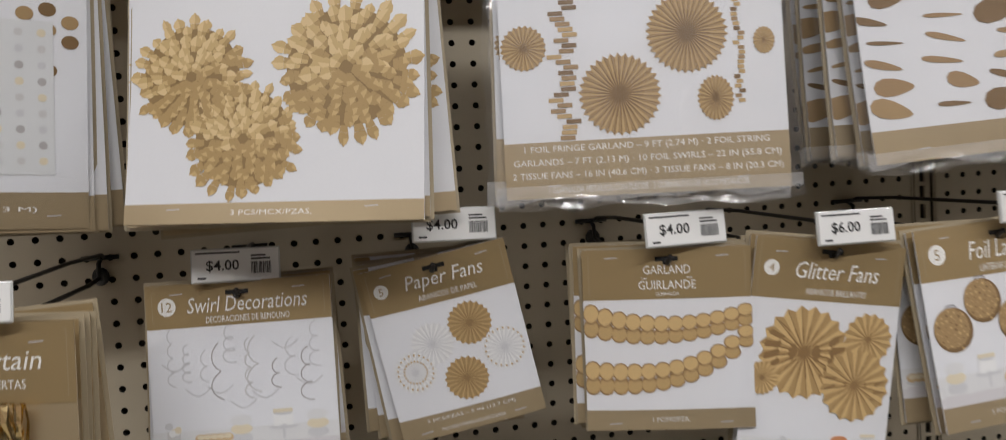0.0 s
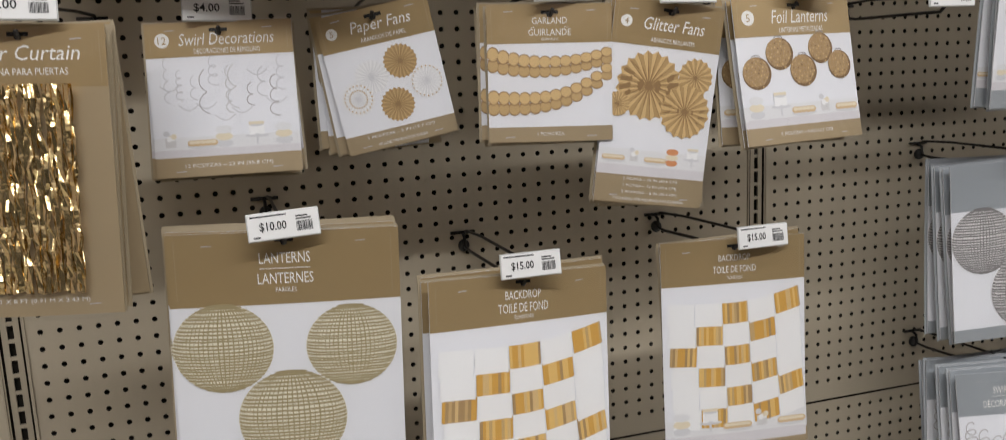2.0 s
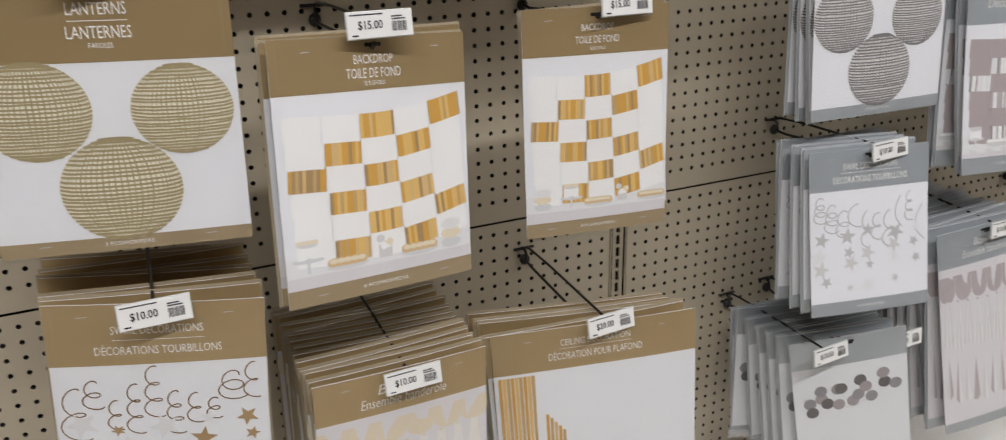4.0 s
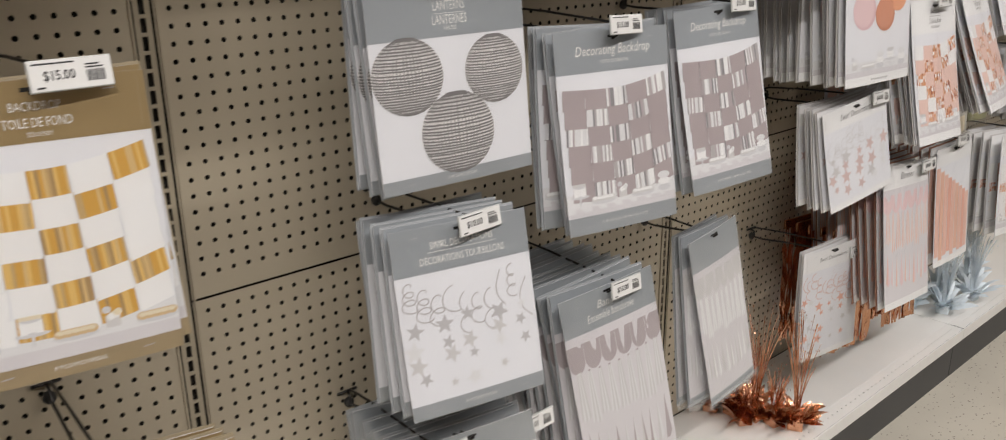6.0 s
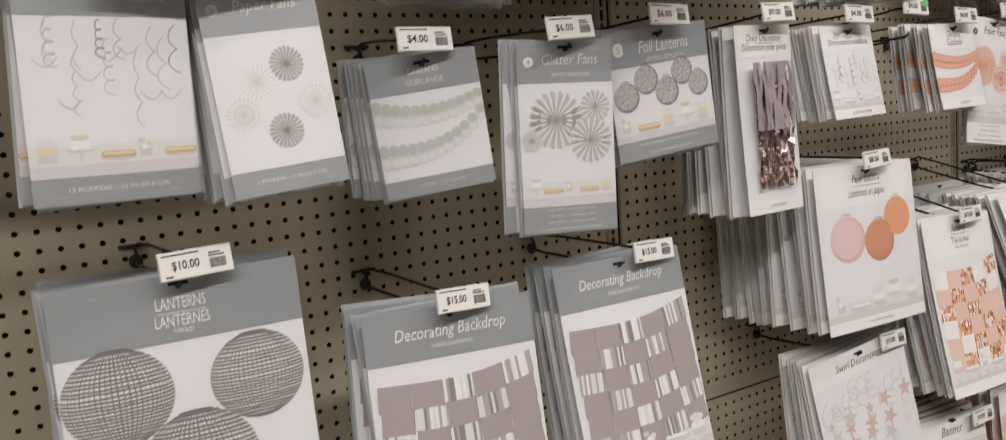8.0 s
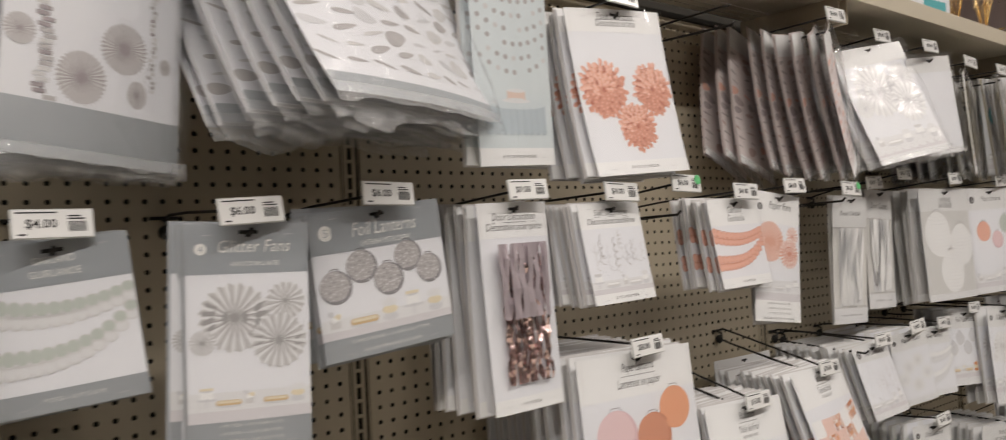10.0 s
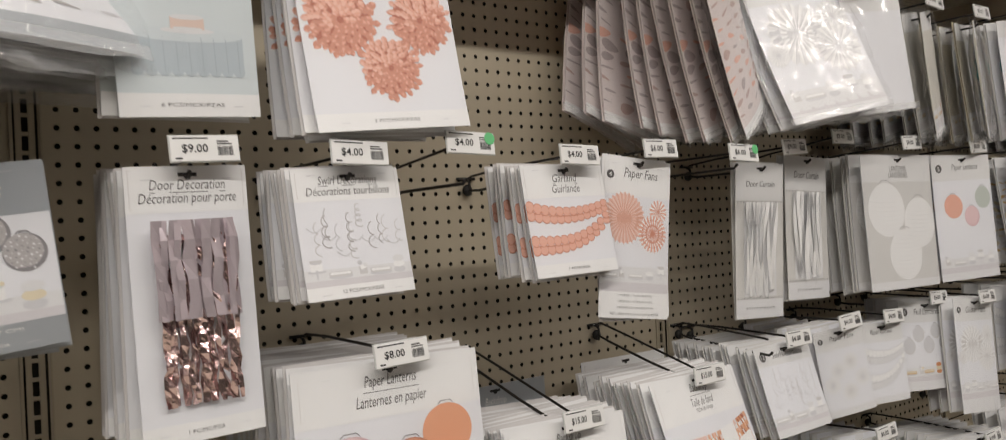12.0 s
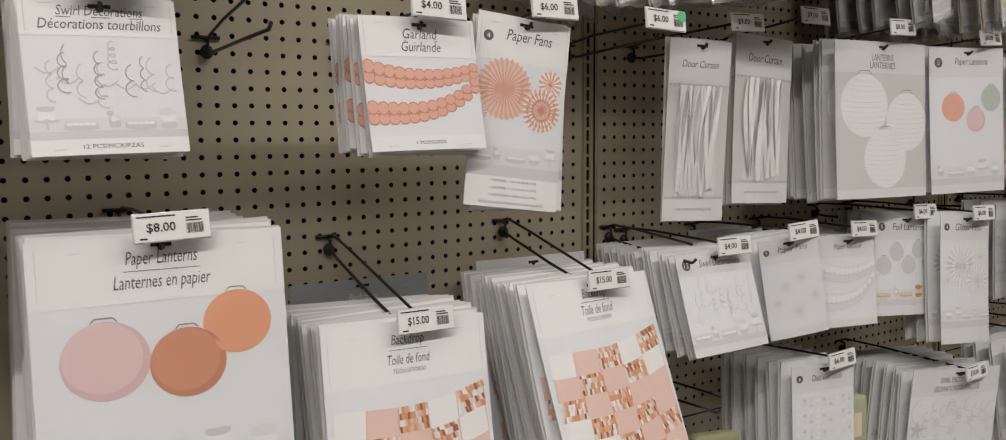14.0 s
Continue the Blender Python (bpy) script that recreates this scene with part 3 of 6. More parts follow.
def price_tag(price, x, y, z, tilt=0.0, dot=False):
    """A paper price label in a clear holder, clipped to the end of a hook's upper wire."""
    t = new("price_tag")
    t.empty_display_size = 0.02
    tagged(t, ("white %s price tag with a green dot sticker" if dot else "white %s price tag in a clear holder") % price, "price tag", "price tags")
    w, h = 0.080, 0.030
    vs, fs = box_data(-w / 2 - 0.0015, w / 2 + 0.0015, 0.0005, 0.003, -h / 2 - 0.0015, h / 2 + 0.0015, 0.001)
    mesh_object("holder", vs, fs, TAGBACK).parent = t
    vs, fs = box_data(-w / 2, w / 2, -0.0008, 0.0003, -h / 2, h / 2)
    paper = mesh_object("paper_label", vs, fs, TAGM)
    paper.parent = t
    p = Print(lambda u, v: -0.0008)
    p.text(price, -w * 0.15, -h * 0.02, h * 0.46, INKBLACK, w * 0.38)
    p.make("price_lettering", paper)
    p = Print(lambda u, v: -0.0008)
    for i in range(16):
        u = w * 0.18 + w * 0.24 * i / 16
        p.rect(u, u + w * 0.24 / 16 * (0.35 + 0.5 * ((i * 7) % 5) / 5), -h * 0.30, h * 0.08, INKBLACK, 1)
    for k in range(2):
        p.rect(w * 0.18, w * (0.40 - 0.05 * k), h * (0.15 + 0.1 * k), h * (0.20 + 0.1 * k), INKBLACK, 1)
    p.rect(-w * 0.46, w * 0.05, h * 0.38, h * 0.43, INKBLACK, 1)
    p.rect(-w * 0.44, -w * 0.34, -h * 0.42, -h * 0.36, INKBLACK, 1)
    tagged(p.make("barcode", paper), kind="stuff")
    if dot:
        p = Print(lambda u, v: -0.0008)
        p.disc(w * 0.4, h * 0.25, 0.009, 0.009, ink((0.12, 0.5, 0.2)), 3)
        p.make("round_sticker", paper)
    vs, fs = box_data(-0.006, 0.006, 0.003, 0.010, -0.006, 0.006, 0.002)
    mesh_object("clip", vs, fs, NYLON).parent = t
    t.matrix_basis = pose(x, y, z, -8, tilt, 0)


def peg_hook(xb, zb, tip, tag):
    """A black double-wire hook: a crossbar and round clip at the board, a product wire and a wire that carries the tag."""
    root = new("peg_hook")
    root.empty_display_size = 0.02
    tagged(root, "black steel double-wire peg hook clipped into the board", "display hook", "peg hooks")
    bars = tube_data([(-0.020, -0.004, 0.018), (0.020, -0.004, 0.018)], 0.0028)
    mesh_object("crossbar", *bars, BLACK, smooth=True).parent = root
    bm = bmesh.new()
    bmesh.ops.create_uvsphere(bm, u_segments=12, v_segments=8, radius=0.0095)
    for v in bm.verts:
        v.co = (v.co.x, v.co.y * 0.9 - 0.008, v.co.z * 1.1 - 0.003)
    me = bpy.data.meshes.new("base_clip")
    bm.to_mesh(me)
    bm.free()
    me.materials.append(NYLON)
    new("base_clip", me).parent = root
    tx, ty, tz = tip[0] - xb, tip[1], tip[2] - zb
    vs, fs = tube_data([(0, -0.004, 0.016), (0, -0.014, 0.012), (0, -0.016, -0.004), (tx * 0.1, ty * 0.1 - 0.016, tz * 0.1 - 0.006), (tx * 0.6, ty * 0.6, tz * 0.6 - 0.003), (tx, ty - 0.004, tz - 0.001), (tx, ty - 0.012, tz + 0.006)], 0.0026)
    mesh_object("product_wire", vs, fs, BLACK, smooth=True).parent = root
    gx, gy, gz = tag[0] - xb, tag[1], tag[2] - zb
    vs, fs = tube_data([(0.004, -0.004, 0.018), (0.004, -0.016, 0.022), (gx * 0.3 + 0.003, gy * 0.3, gz * 0.3 + 0.018), (gx * 0.9, gy * 0.9, gz * 0.95 + 0.002), (gx, gy + 0.008, gz)], 0.0023)
    mesh_object("tag_wire", vs, fs, BLACK, smooth=True).parent = root
    root.matrix_basis = pose(xb, 0, zb)


# ---------- the setting ----------
PITCH, BAY = 0.0254, 1.2192
SEAM = 0.921
XS = [BAY * k for k in range(-2, 8)]


def board_data(width, z0, z1, rows, cols, x_first, z_first, step, r, depth):
    """A sheet with round holes on a grid, each hole's wall going back into the board."""
    vs, fs = [], []
    n = 8

    def quad(a, b, c, d):
        k = len(vs)
        vs.extend([(a, 0, c), (b, 0, c), (b, 0, d), (a, 0, d)])
        fs.append((k, k + 1, k + 2, k + 3))
    xa, xb = x_first - step / 2, x_first + (cols - 0.5) * step
    za, zb = z_first - step / 2, z_first + (rows - 0.5) * step
    quad(0, xa, z0, z1)
    quad(xb, width, z0, z1)
    quad(xa, xb, z0, za)
    quad(xa, xb, zb, z1)
    ring = [(math.cos(2 * math.pi * (k + 0.5) / n), math.sin(2 * math.pi * (k + 0.5) / n)) for k in range(n)]
    outer = []
    for c, s in ring:
        q = max(abs(c), abs(s))
        outer.append((c / q, s / q))
    square = [(1, 1), (-1, 1), (-1, -1), (1, -1)]
    for j in range(rows):
        for i in range(cols):
            cx, cz, k = x_first + i * step, z_first + j * step, len(vs)
            vs.extend([(cx + r * c, 0, cz + r * s) for c, s in ring])
            vs.extend([(cx + r * c, depth, cz + r * s) for c, s in ring])
            vs.extend([(cx + step / 2 * c, 0, cz + step / 2 * s) for c, s in square])
            for a in range(n):
                b = (a + 1) % n
                fs.append((k + a, k + b, k + n + b, k + n + a))
            q = k + 2 * n
            fs.extend([(q, k + 1, k + 0), (q, q + 1, k + 2, k + 1), (q + 1, k + 3, k + 2), (q + 1, q + 2, k + 4, k + 3), (q + 2, k + 5, k + 4),
                       (q + 2, q + 3, k + 6, k + 5), (q + 3, k + 7, k + 6), (q + 3, q, k + 0, k + 7)])
    bm = bmesh.new()
    made = [bm.verts.new(v) for v in vs]
    for f in fs:
        bm.faces.new([made[i] for i in f])
    bmesh.ops.remove_doubles(bm, verts=bm.verts[:], dist=0.0001)
    bm.verts.index_update()
    vs, fs = [v.co.copy() for v in bm.verts], [tuple(v.index for v in f.verts) for f in bm.faces]
    bm.free()
    return vs, fs


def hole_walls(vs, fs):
    """Material index: 1 for the hole walls, coloured near-black for the shade in them, 0 for the painted face."""
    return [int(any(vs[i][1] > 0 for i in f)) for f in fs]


PW = BAY - 0.030
UPPER = board_data(PW, SEAM + 0.002, 2.13, 46, 46, 1.5 * PITCH - 0.015, SEAM + 0.040, PITCH, 0.0040, 0.006)
LOWER = board_data(PW, 0.19, SEAM - 0.002, 27, 46, 1.5 * PITCH - 0.015, SEAM - 0.022 - 26 * PITCH, PITCH, 0.0040, 0.006)


def slot_data(z0, count, width, sw, sh):
    vs, fs = [], []
    for j in range(count):
        a, b = z0 + j * PITCH, z0 + (j + 1) * PITCH
        m0, m1 = a + (PITCH - sh) / 2, b - (PITCH - sh) / 2
        for x0, x1, c, d in ((-width / 2, -sw / 2, a, b), (sw / 2, width / 2, a, b), (-sw / 2, sw / 2, a, m0), (-sw / 2, sw / 2, m1, b)):
            k = len(vs)
            vs.extend([(x0, 0, c), (x1, 0, c), (x1, 0, d), (x0, 0, d)])
            fs.append((k, k + 1, k + 2, k + 3))
        k = len(vs)
        for y in (0, 0.004):
            vs.extend([(-sw / 2, y, m0), (sw / 2, y, m0), (sw / 2, y, m1), (-sw / 2, y, m1)])
        fs.extend([(k, k + 1, k + 5, k + 4), (k + 1, k + 2, k + 6, k + 5), (k + 2, k + 3, k + 7, k + 6), (k + 3, k, k + 4, k + 7)])
    return vs, fs


SLOTS = slot_data(0.19, 76, 0.024, 0.0085, 0.020)
upper_mesh = lower_mesh = strip_mesh = None
for k, x in enumerate(XS[:-1]):
    if k == 0:
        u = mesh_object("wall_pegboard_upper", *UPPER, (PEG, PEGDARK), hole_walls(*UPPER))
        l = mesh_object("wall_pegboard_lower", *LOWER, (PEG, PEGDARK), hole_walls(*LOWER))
        s = mesh_object("wall_upright", *SLOTS, STRIP)
        upper_mesh, lower_mesh, strip_mesh = u.data, l.data, s.data
    else:
        u, l, s = new("wall_pegboard_upper", upper_mesh), new("wall_pegboard_lower", lower_mesh), new("wall_upright", strip_mesh)
    u.location, l.location, s.location = (x + 0.015, 0, 0), (x + 0.015, 0, 0), (x, 0.002, 0)
    for ob, lab in ((u, "tan enamelled pegboard panel with round holes"), (l, "tan enamelled lower pegboard panel"), (s, "tan slotted steel upright between panels")):
        tagged(ob, lab, "wall panel", kind="structure")
    for side in (-1, 1):
        e = box("trim", x + side * 0.0185 - 0.0012, x + side * 0.0185 + 0.0012, -0.003, 0.001, 0.19, 2.13, STRIP)
        tagged(e, "folded tan panel edge", "trim", kind="structure")
# solid panel close behind the holes, its near-black colour standing for shade
back = box("wall_dark_backing", XS[0], XS[-1], 0.012, 0.05, 0.0, 2.2, PEGDARK)
tagged(back, "near-black panel for the shade behind the pegboard holes", "wall", kind="structure")
floor = box("floor", -6, 14, -7, 4, -0.1, 0, vinyl())
tagged(floor, "pale speckled vinyl store floor", "floor", kind="structure")
ceiling = box("ceiling", -6, 14, -7, 4, CEILING, CEILING + 0.1, CEILM)
tagged(ceiling, "white store ceiling", "ceiling", kind="structure")
for nm, a in (("wall_north", (-6, 14, 3.9, 4.0, 0, CEILING)), ("wall_south", (-6, 14, -7.1, -7.0, 0, CEILING)), ("wall_east", (13.9, 14, -7, 4, 0, CEILING)),
              ("wall_west", (-6.1, -6, -7, 4, 0, CEILING))):
    tagged(box(nm, *a, WALLM), "plain painted store wall", "wall", kind="structure")
opposite = box("wall_opposite_unit", -3, 9, -3.4, -2.9, 0, 2.1, DARKPAINT)
tagged(opposite, "shelving unit across the aisle", "wall", kind="structure")

# base decks, kick plates and top shelves, bay by bay
dots = board_data(BAY - 0.004, -0.05, 0.0, 1, 46, 1.5 * PITCH, -0.025, PITCH, 0.003, 0.004)
for k, x in enumerate(XS[:-1]):
    root = new("base_deck")
    tagged(root, "white enamelled steel base deck with perforated front edge", "base shelf", "base decks")
    vs, fs = box_data(x + 0.001, x + BAY - 0.001, -0.272, -0.002, 0.178, 0.189, 0.002)
    mesh_object("deck_panel", vs, fs, DECK).parent = root
    vs = [(x + 0.002 + a, -0.272 + c, 0.189) if b == 0 else (x + 0.002 + a, -0.272 + c, 0.185) for a, b, c in dots[0]]
    mesh_object("perforated_edge", vs, dots[1], DECK).parent = root
    vs, fs = box_data(x + 0.001, x + BAY - 0.001, -0.326, -0.322, 0.150, 0.1892, 0.0015)
    mesh_object("front_lip", vs, fs, DECK).parent = root
    vs, fs = box_data(x + 0.001, x + BAY - 0.001, -0.322, -0.27, 0.174, 0.178)
    mesh_object("edge_core", vs, fs, KICK).parent = root
    kick = box("kick_plate", x + 0.001, x + BAY - 0.001, -0.300, -0.29, 0.0, 0.174, KICK, 0.002)
    tagged(kick, "charcoal painted steel kick plate on the floor", "kick plate", "kick plates")
    sh = new("top_shelf")
    tagged(sh, "tan steel top shelf over the pegboard", "shelf", "top shelves")
    vs, fs = box_data(x + 0.001, x + BAY - 0.001, -0.30, -0.11, 2.160, 2.168, 0.001)
    mesh_object("shelf_panel", vs, fs, SHELFMAT).parent = sh
    for row in range(4):
        vs = [(x + 0.002 + a, -0.11 + 0.027 * row + (c + 0.05) * 0.5, 2.162 + (0.004 if b else 0)) for a, b, c in dots[0]]
        mesh_object("perforated_strip", vs, dots[1], SHELFMAT).parent = sh
    vs, fs = box_data(x + 0.001, x + BAY - 0.001, -0.304, -0.30, 2.148, 2.192, 0.002)
    mesh_object("front_lip", vs, fs, SHELFMAT).parent = sh
    for xx in (x + 0.02, x + BAY - 0.02):
        vs, fs = box_data(xx - 0.002, xx + 0.002, -0.27, 0.0, 2.10, 2.16, 0.001)
        mesh_object("bracket", vs, fs, STRIP).parent = sh
for fx, y, length, watts in FIXTURES:
    root = new("ceiling_light")
    tagged(root, "long white tube light under the ceiling", "ceiling light", "tube lights")
    for s in (-1, 1):
        vs, fs = box_data(fx - length / 2, fx + length / 2, y + s * 0.1 - 0.01, y + s * 0.1 + 0.01, CEILING - 0.09, CEILING, 0.002)
        mesh_object("reflector", vs, fs, DECK).parent = root

# ---------- what hangs where ----------
PLACE = dict(
    ga1=(0.139, -0.232, 2.058, 10.8, 9.0, 4.5, 0.171, 0.341),
    ga2=(0.387, -0.225, 2.069, -18.4, -6.1, 1.7, 0.268, 0.359),
    ga3=(0.711, -0.261, 2.036, -13.1, -4.2, 0.3, 0.267, 0.320),
    ga4=(1.023, -0.283, 2.063, -7.6, 2.9, -9.6, 0.197, 0.327),
    gb0=(0.114, -0.284, 1.650, -12.2, -2.5, 1.4, 0.176, 0.315),
    gb1=(0.317, -0.182, 1.655, -10.4, -4.8, -0.7, 0.178, 0.190),
    gb2=(0.503, -0.212, 1.667, -9.8, 4.0, -10.9, 0.146, 0.179),
    gb3=(0.725, -0.267, 1.662, -15.9, -2.3, 1.1, 0.162, 0.176),
    gb4=(0.885, -0.299, 1.658, -5.4, -0.2, 8.6, 0.154, 0.266),
    gb5=(1.075, -0.290, 1.663, 5.6, -8.6, -1.1, 0.204, 0.199),
    gc1=(0.368, -0.294, 1.404, -8.9, 0.3, 1.5, 0.271, 0.305),
    gc2=(0.666, -0.292, 1.318, 10.0, -5.2, 3.6, 0.265, 0.324),
    gc3=(0.999, -0.268, 1.327, -7.9, -3.1, 0.3, 0.222, 0.326),
    gd1=(0.373, -0.304, 1.030, -13.2, 2.1, 4.4, 0.251, 0.330),
    gd2=(0.673, -0.303, 0.861, 0.1, 2.0, 0.2, 0.255, 0.330),
    gd3=(0.991, -0.291, 0.848, -15.9, -0.2, -2.9, 0.330, 0.360),
    sb1=(1.519, -0.300, 1.725, 3.2, 3.5, 0.4, 0.165, 0.235),
    sb2=(1.675, -0.299, 1.718, -7.0, -2.7, -5.3, 0.131, 0.235),
    sb3=(1.915, -0.231, 1.640, -17.8, 2.9, -6.0, 0.153, 0.186),
    sb4=(2.121, -0.281, 1.652, -17.7, -0.1, 1.2, 0.143, 0.273),
    sb5=(2.309, -0.272, 1.672, -3.3, 0.5, -5.8, 0.205, 0.197),
    sa1=(1.974, -0.290, 2.080, 18.4, 3.1, 4.0, 0.205, 0.360),
    sa2=(2.266, -0.300, 2.103, 21.0, -11.5, -3.3, 0.432, 0.330),
    sa3=(2.558, -0.288, 2.072, 4.0, 1.7, -2.7, 0.169, 0.340),
    ra1=(2.809, -0.281, 2.010, -7.0, -4.7, -3.8, 0.219, 0.293),
    rb1=(2.566, -0.265, 1.676, -0.3, -2.3, -1.1, 0.143, 0.322),
    rb2=(2.761, -0.291, 1.671, 0.4, -8.5, -1.6, 0.154, 0.167),
    rb3=(3.151, -0.270, 1.679, 0.3, -8.3, -1.2, 0.171, 0.176),
    rb4=(3.330, -0.265, 1.690, -5.7, -1.7, 7.1, 0.151, 0.273),
    rc1=(2.813, -0.288, 1.415, -5.2, -4.7, -0.7, 0.270, 0.304),
    rc2=(3.111, -0.299, 1.283, -3.5, -9.9, 0.5, 0.231, 0.359),
    rc3=(3.447, -0.264, 1.302, 7.1, -18.9, 0.2, 0.261, 0.350),
    rd1=(2.794, -0.276, 1.064, -7.1, -5.9, -8.2, 0.257, 0.249),
    rd2=(3.074, -0.304, 0.865, 0.1, -8.9, 3.7, 0.267, 0.385),
    rd3=(3.400, -0.300, 0.860, -5.0, -4.0, -3.0, 0.200, 0.360),
    re1=(2.867, -0.230, 0.660, -15.6, 2.2, -5.8, 0.198, 0.327),
    sc1=(1.574, -0.234, 1.397, -5.3, -3.8, -1.0, 0.275, 0.296),
    sc2=(1.913, -0.258, 1.304, -12.4, -7.3, -0.7, 0.239, 0.344),
    sc3=(2.219, -0.257, 1.324, -8.1, -9.3, -2.3, 0.231, 0.351),
    sd1=(1.547, -0.281, 1.050, -13.3, -10.8, -0.9, 0.231, 0.292),
    sd2=(1.893, -0.279, 0.845, -10.6, -6.6, -7.5, 0.219, 0.441),
    se1=(1.558, -0.278, 0.678, -24.9, 0.5, -10.1, 0.221, 0.300),
    wb1=(3.728, -0.223, 1.686, -10.6, 1.9, 1.9, 0.127, 0.314),
    wb2=(3.909, -0.209, 1.703, 1.4, -0.2, 2.6, 0.158, 0.308),
    wb3=(4.186, -0.262, 1.703, -5.4, -2.5, 0.1, 0.260, 0.307),
    wb4=(4.467, -0.277, 1.704, -12.8, -2.1, -1.3, 0.210, 0.308),
    wc1=(3.738, -0.246, 1.320, 2.1, -16.1, 0.2, 0.189, 0.175),
    wc2=(3.925, -0.255, 1.332, -24.5, -0.1, -8.8, 0.118, 0.188),
    wc3=(4.133, -0.234, 1.319, -12.9, -5.2, 0.1, 0.137, 0.181),
    wc4=(4.328, -0.237, 1.351, -9.5, -5.2, 2.9, 0.176, 0.212),
    wc5=(4.450, -0.299, 1.350, -6.7, -4.4, 3.2, 0.156, 0.275),
    wd1=(4.047, -0.251, 1.074, -13.6, -2.1, -0.4, 0.148, 0.220),
    wd2=(4.445, -0.302, 1.014, -8.4, 1.9, 3.9, 0.275, 0.240),
    wa1=(3.816, -0.244, 2.066, -20.0, -15.5, -10.4, 0.243, 0.310),
    wa2=(3.996, -0.321, 2.044, -14.5, -1.7, -6.3, 0.168, 0.257),
    wa4=(4.771, -0.300, 2.070, -8.0, -1.2, -5.9, 0.182, 0.312),
)

P = PLACE


def pic_pompoms(tones, spots):
    def f(p, w, v0, v1):
        h = v0 - v1
        for a, c, r in spots:
            pompom(p, w * a, v0 - h * c, w * r, tones)
    return f


def pic_fans(tones, tones2):
    def f(p, w, v0, v1):
        h = v0 - v1
        r = w * 0.155
        fan(p, w * 0.14, v0 - h * 0.25, r, tones)
        fan(p, w * 0.03, v0 - h * 0.74, r, tones)
        fan(p, -w * 0.14, v0 - h * 0.36, r, tones2)
        fan(p, -w * 0.30, v0 - h * 0.58, r, tones2, rings=((0.5, tones[1]), (0.78, tones[1])))
        fan(p, w * 0.33, v0 - h * 0.55, r, tones2, rings=((0.85, tones[1]),))
    return f


def pic_bigfans(tones, warm=True):
    def f(p, w, v0, v1):
        h = v0 - v1
        fan(p, -w * 0.12, v0 - h * 0.30, w * 0.30, tones, 20, 2)
        fan(p, w * 0.30, v0 - h * 0.20, w * 0.17, tones, 16, 4)
        fan(p, w * 0.24, v0 - h * 0.47, w * 0.24, tones, 18, 6)
        fan(p, -w * 0.38, v0 - h * 0.46, w * 0.11, tones, 20, 7)
        table(p, w, v1 + h * 0.20, h * 0.20, warm)
    return f


def pic_rosefans(p, w, v0, v1):
    h = v0 - v1
    fan(p, -w * 0.18, v0 - h * 0.24, w * 0.30, (ink((0.72, 0.44, 0.36)), BLUSH, ink((0.64, 0.36, 0.28))), 30, 2)
    fan(p, w * 0.24, v0 - h * 0.38, w * 0.22, (WHITE, ROSE2, ROSE), 24, 4, ((0.45, ROSE), (0.72, ROSE)))
    fan(p, w * 0.32, v0 - h * 0.14, w * 0.14, (WHITE, ROSE2, ROSE), 14, 3)
    fan(p, -w * 0.42, v0 - h * 0.46, w * 0.09, (WHITE, ROSE2, ROSE), 16, 4)
    table(p, w, v1 + h * 0.26, h * 0.26, False)


def pic_garland(tones):
    def f(p, w, v0, v1):
        garland(p, w, v0, v1, tones)
    return f


def pic_swirls(tone, n=9, warm=True):
    def f(p, w, v0, v1):
        h = v0 - v1
        for i in range(n):
            u = -w * 0.42 + w * 0.84 * (i + rng.random()) / n
            spiral(p, u, v0 - h * rng.uniform(0.0, 0.3), w * rng.uniform(0.018, 0.042), h * rng.uniform(0.22, 0.5), rng.choice((tone, SHADE, GREY2)), rng.choice((2, 2, 3, 4)))
        for i in range(7):
            u, v = -w * 0.36 + w * 0.12 * i, v0 - h * rng.uniform(0.12, 0.62)
            p.line([(u + w * 0.07 * (s / 5 - 1), v - h * 0.06 * math.sin(math.pi * s / 10)) for s in range(11)], 0.0012, SHADE, 2)
        table(p, w, v1 + h * 0.20, h * 0.20, warm)
    return f


def pic_swirlstars(tone, fill):
    def f(p, w, v0, v1):
        h = v0 - v1
        for i in range(10):
            u = -w * 0.42 + w * 0.84 * i / 9
            spiral(p, u, v0 - h * rng.uniform(0.02, 0.26), w * rng.uniform(0.03, 0.08), h * rng.uniform(0.10, 0.34), tone, rng.choice((1, 2, 2, 3)), 0.0017)
        for i in range(19):
            star(p, -w * 0.40 + w * 0.80 * (i % 5) / 4 + rng.uniform(-0.008, 0.008), v0 - h * (0.40 + 0.145 * (i // 5) + rng.uniform(-0.05, 0.05)), w * rng.uniform(0.035, 0.085),
                 (fill, WHITE2, fill, GREY2)[rng.randrange(4)], rng.uniform(0, 1), 2 + 0.2 * i)
    return f


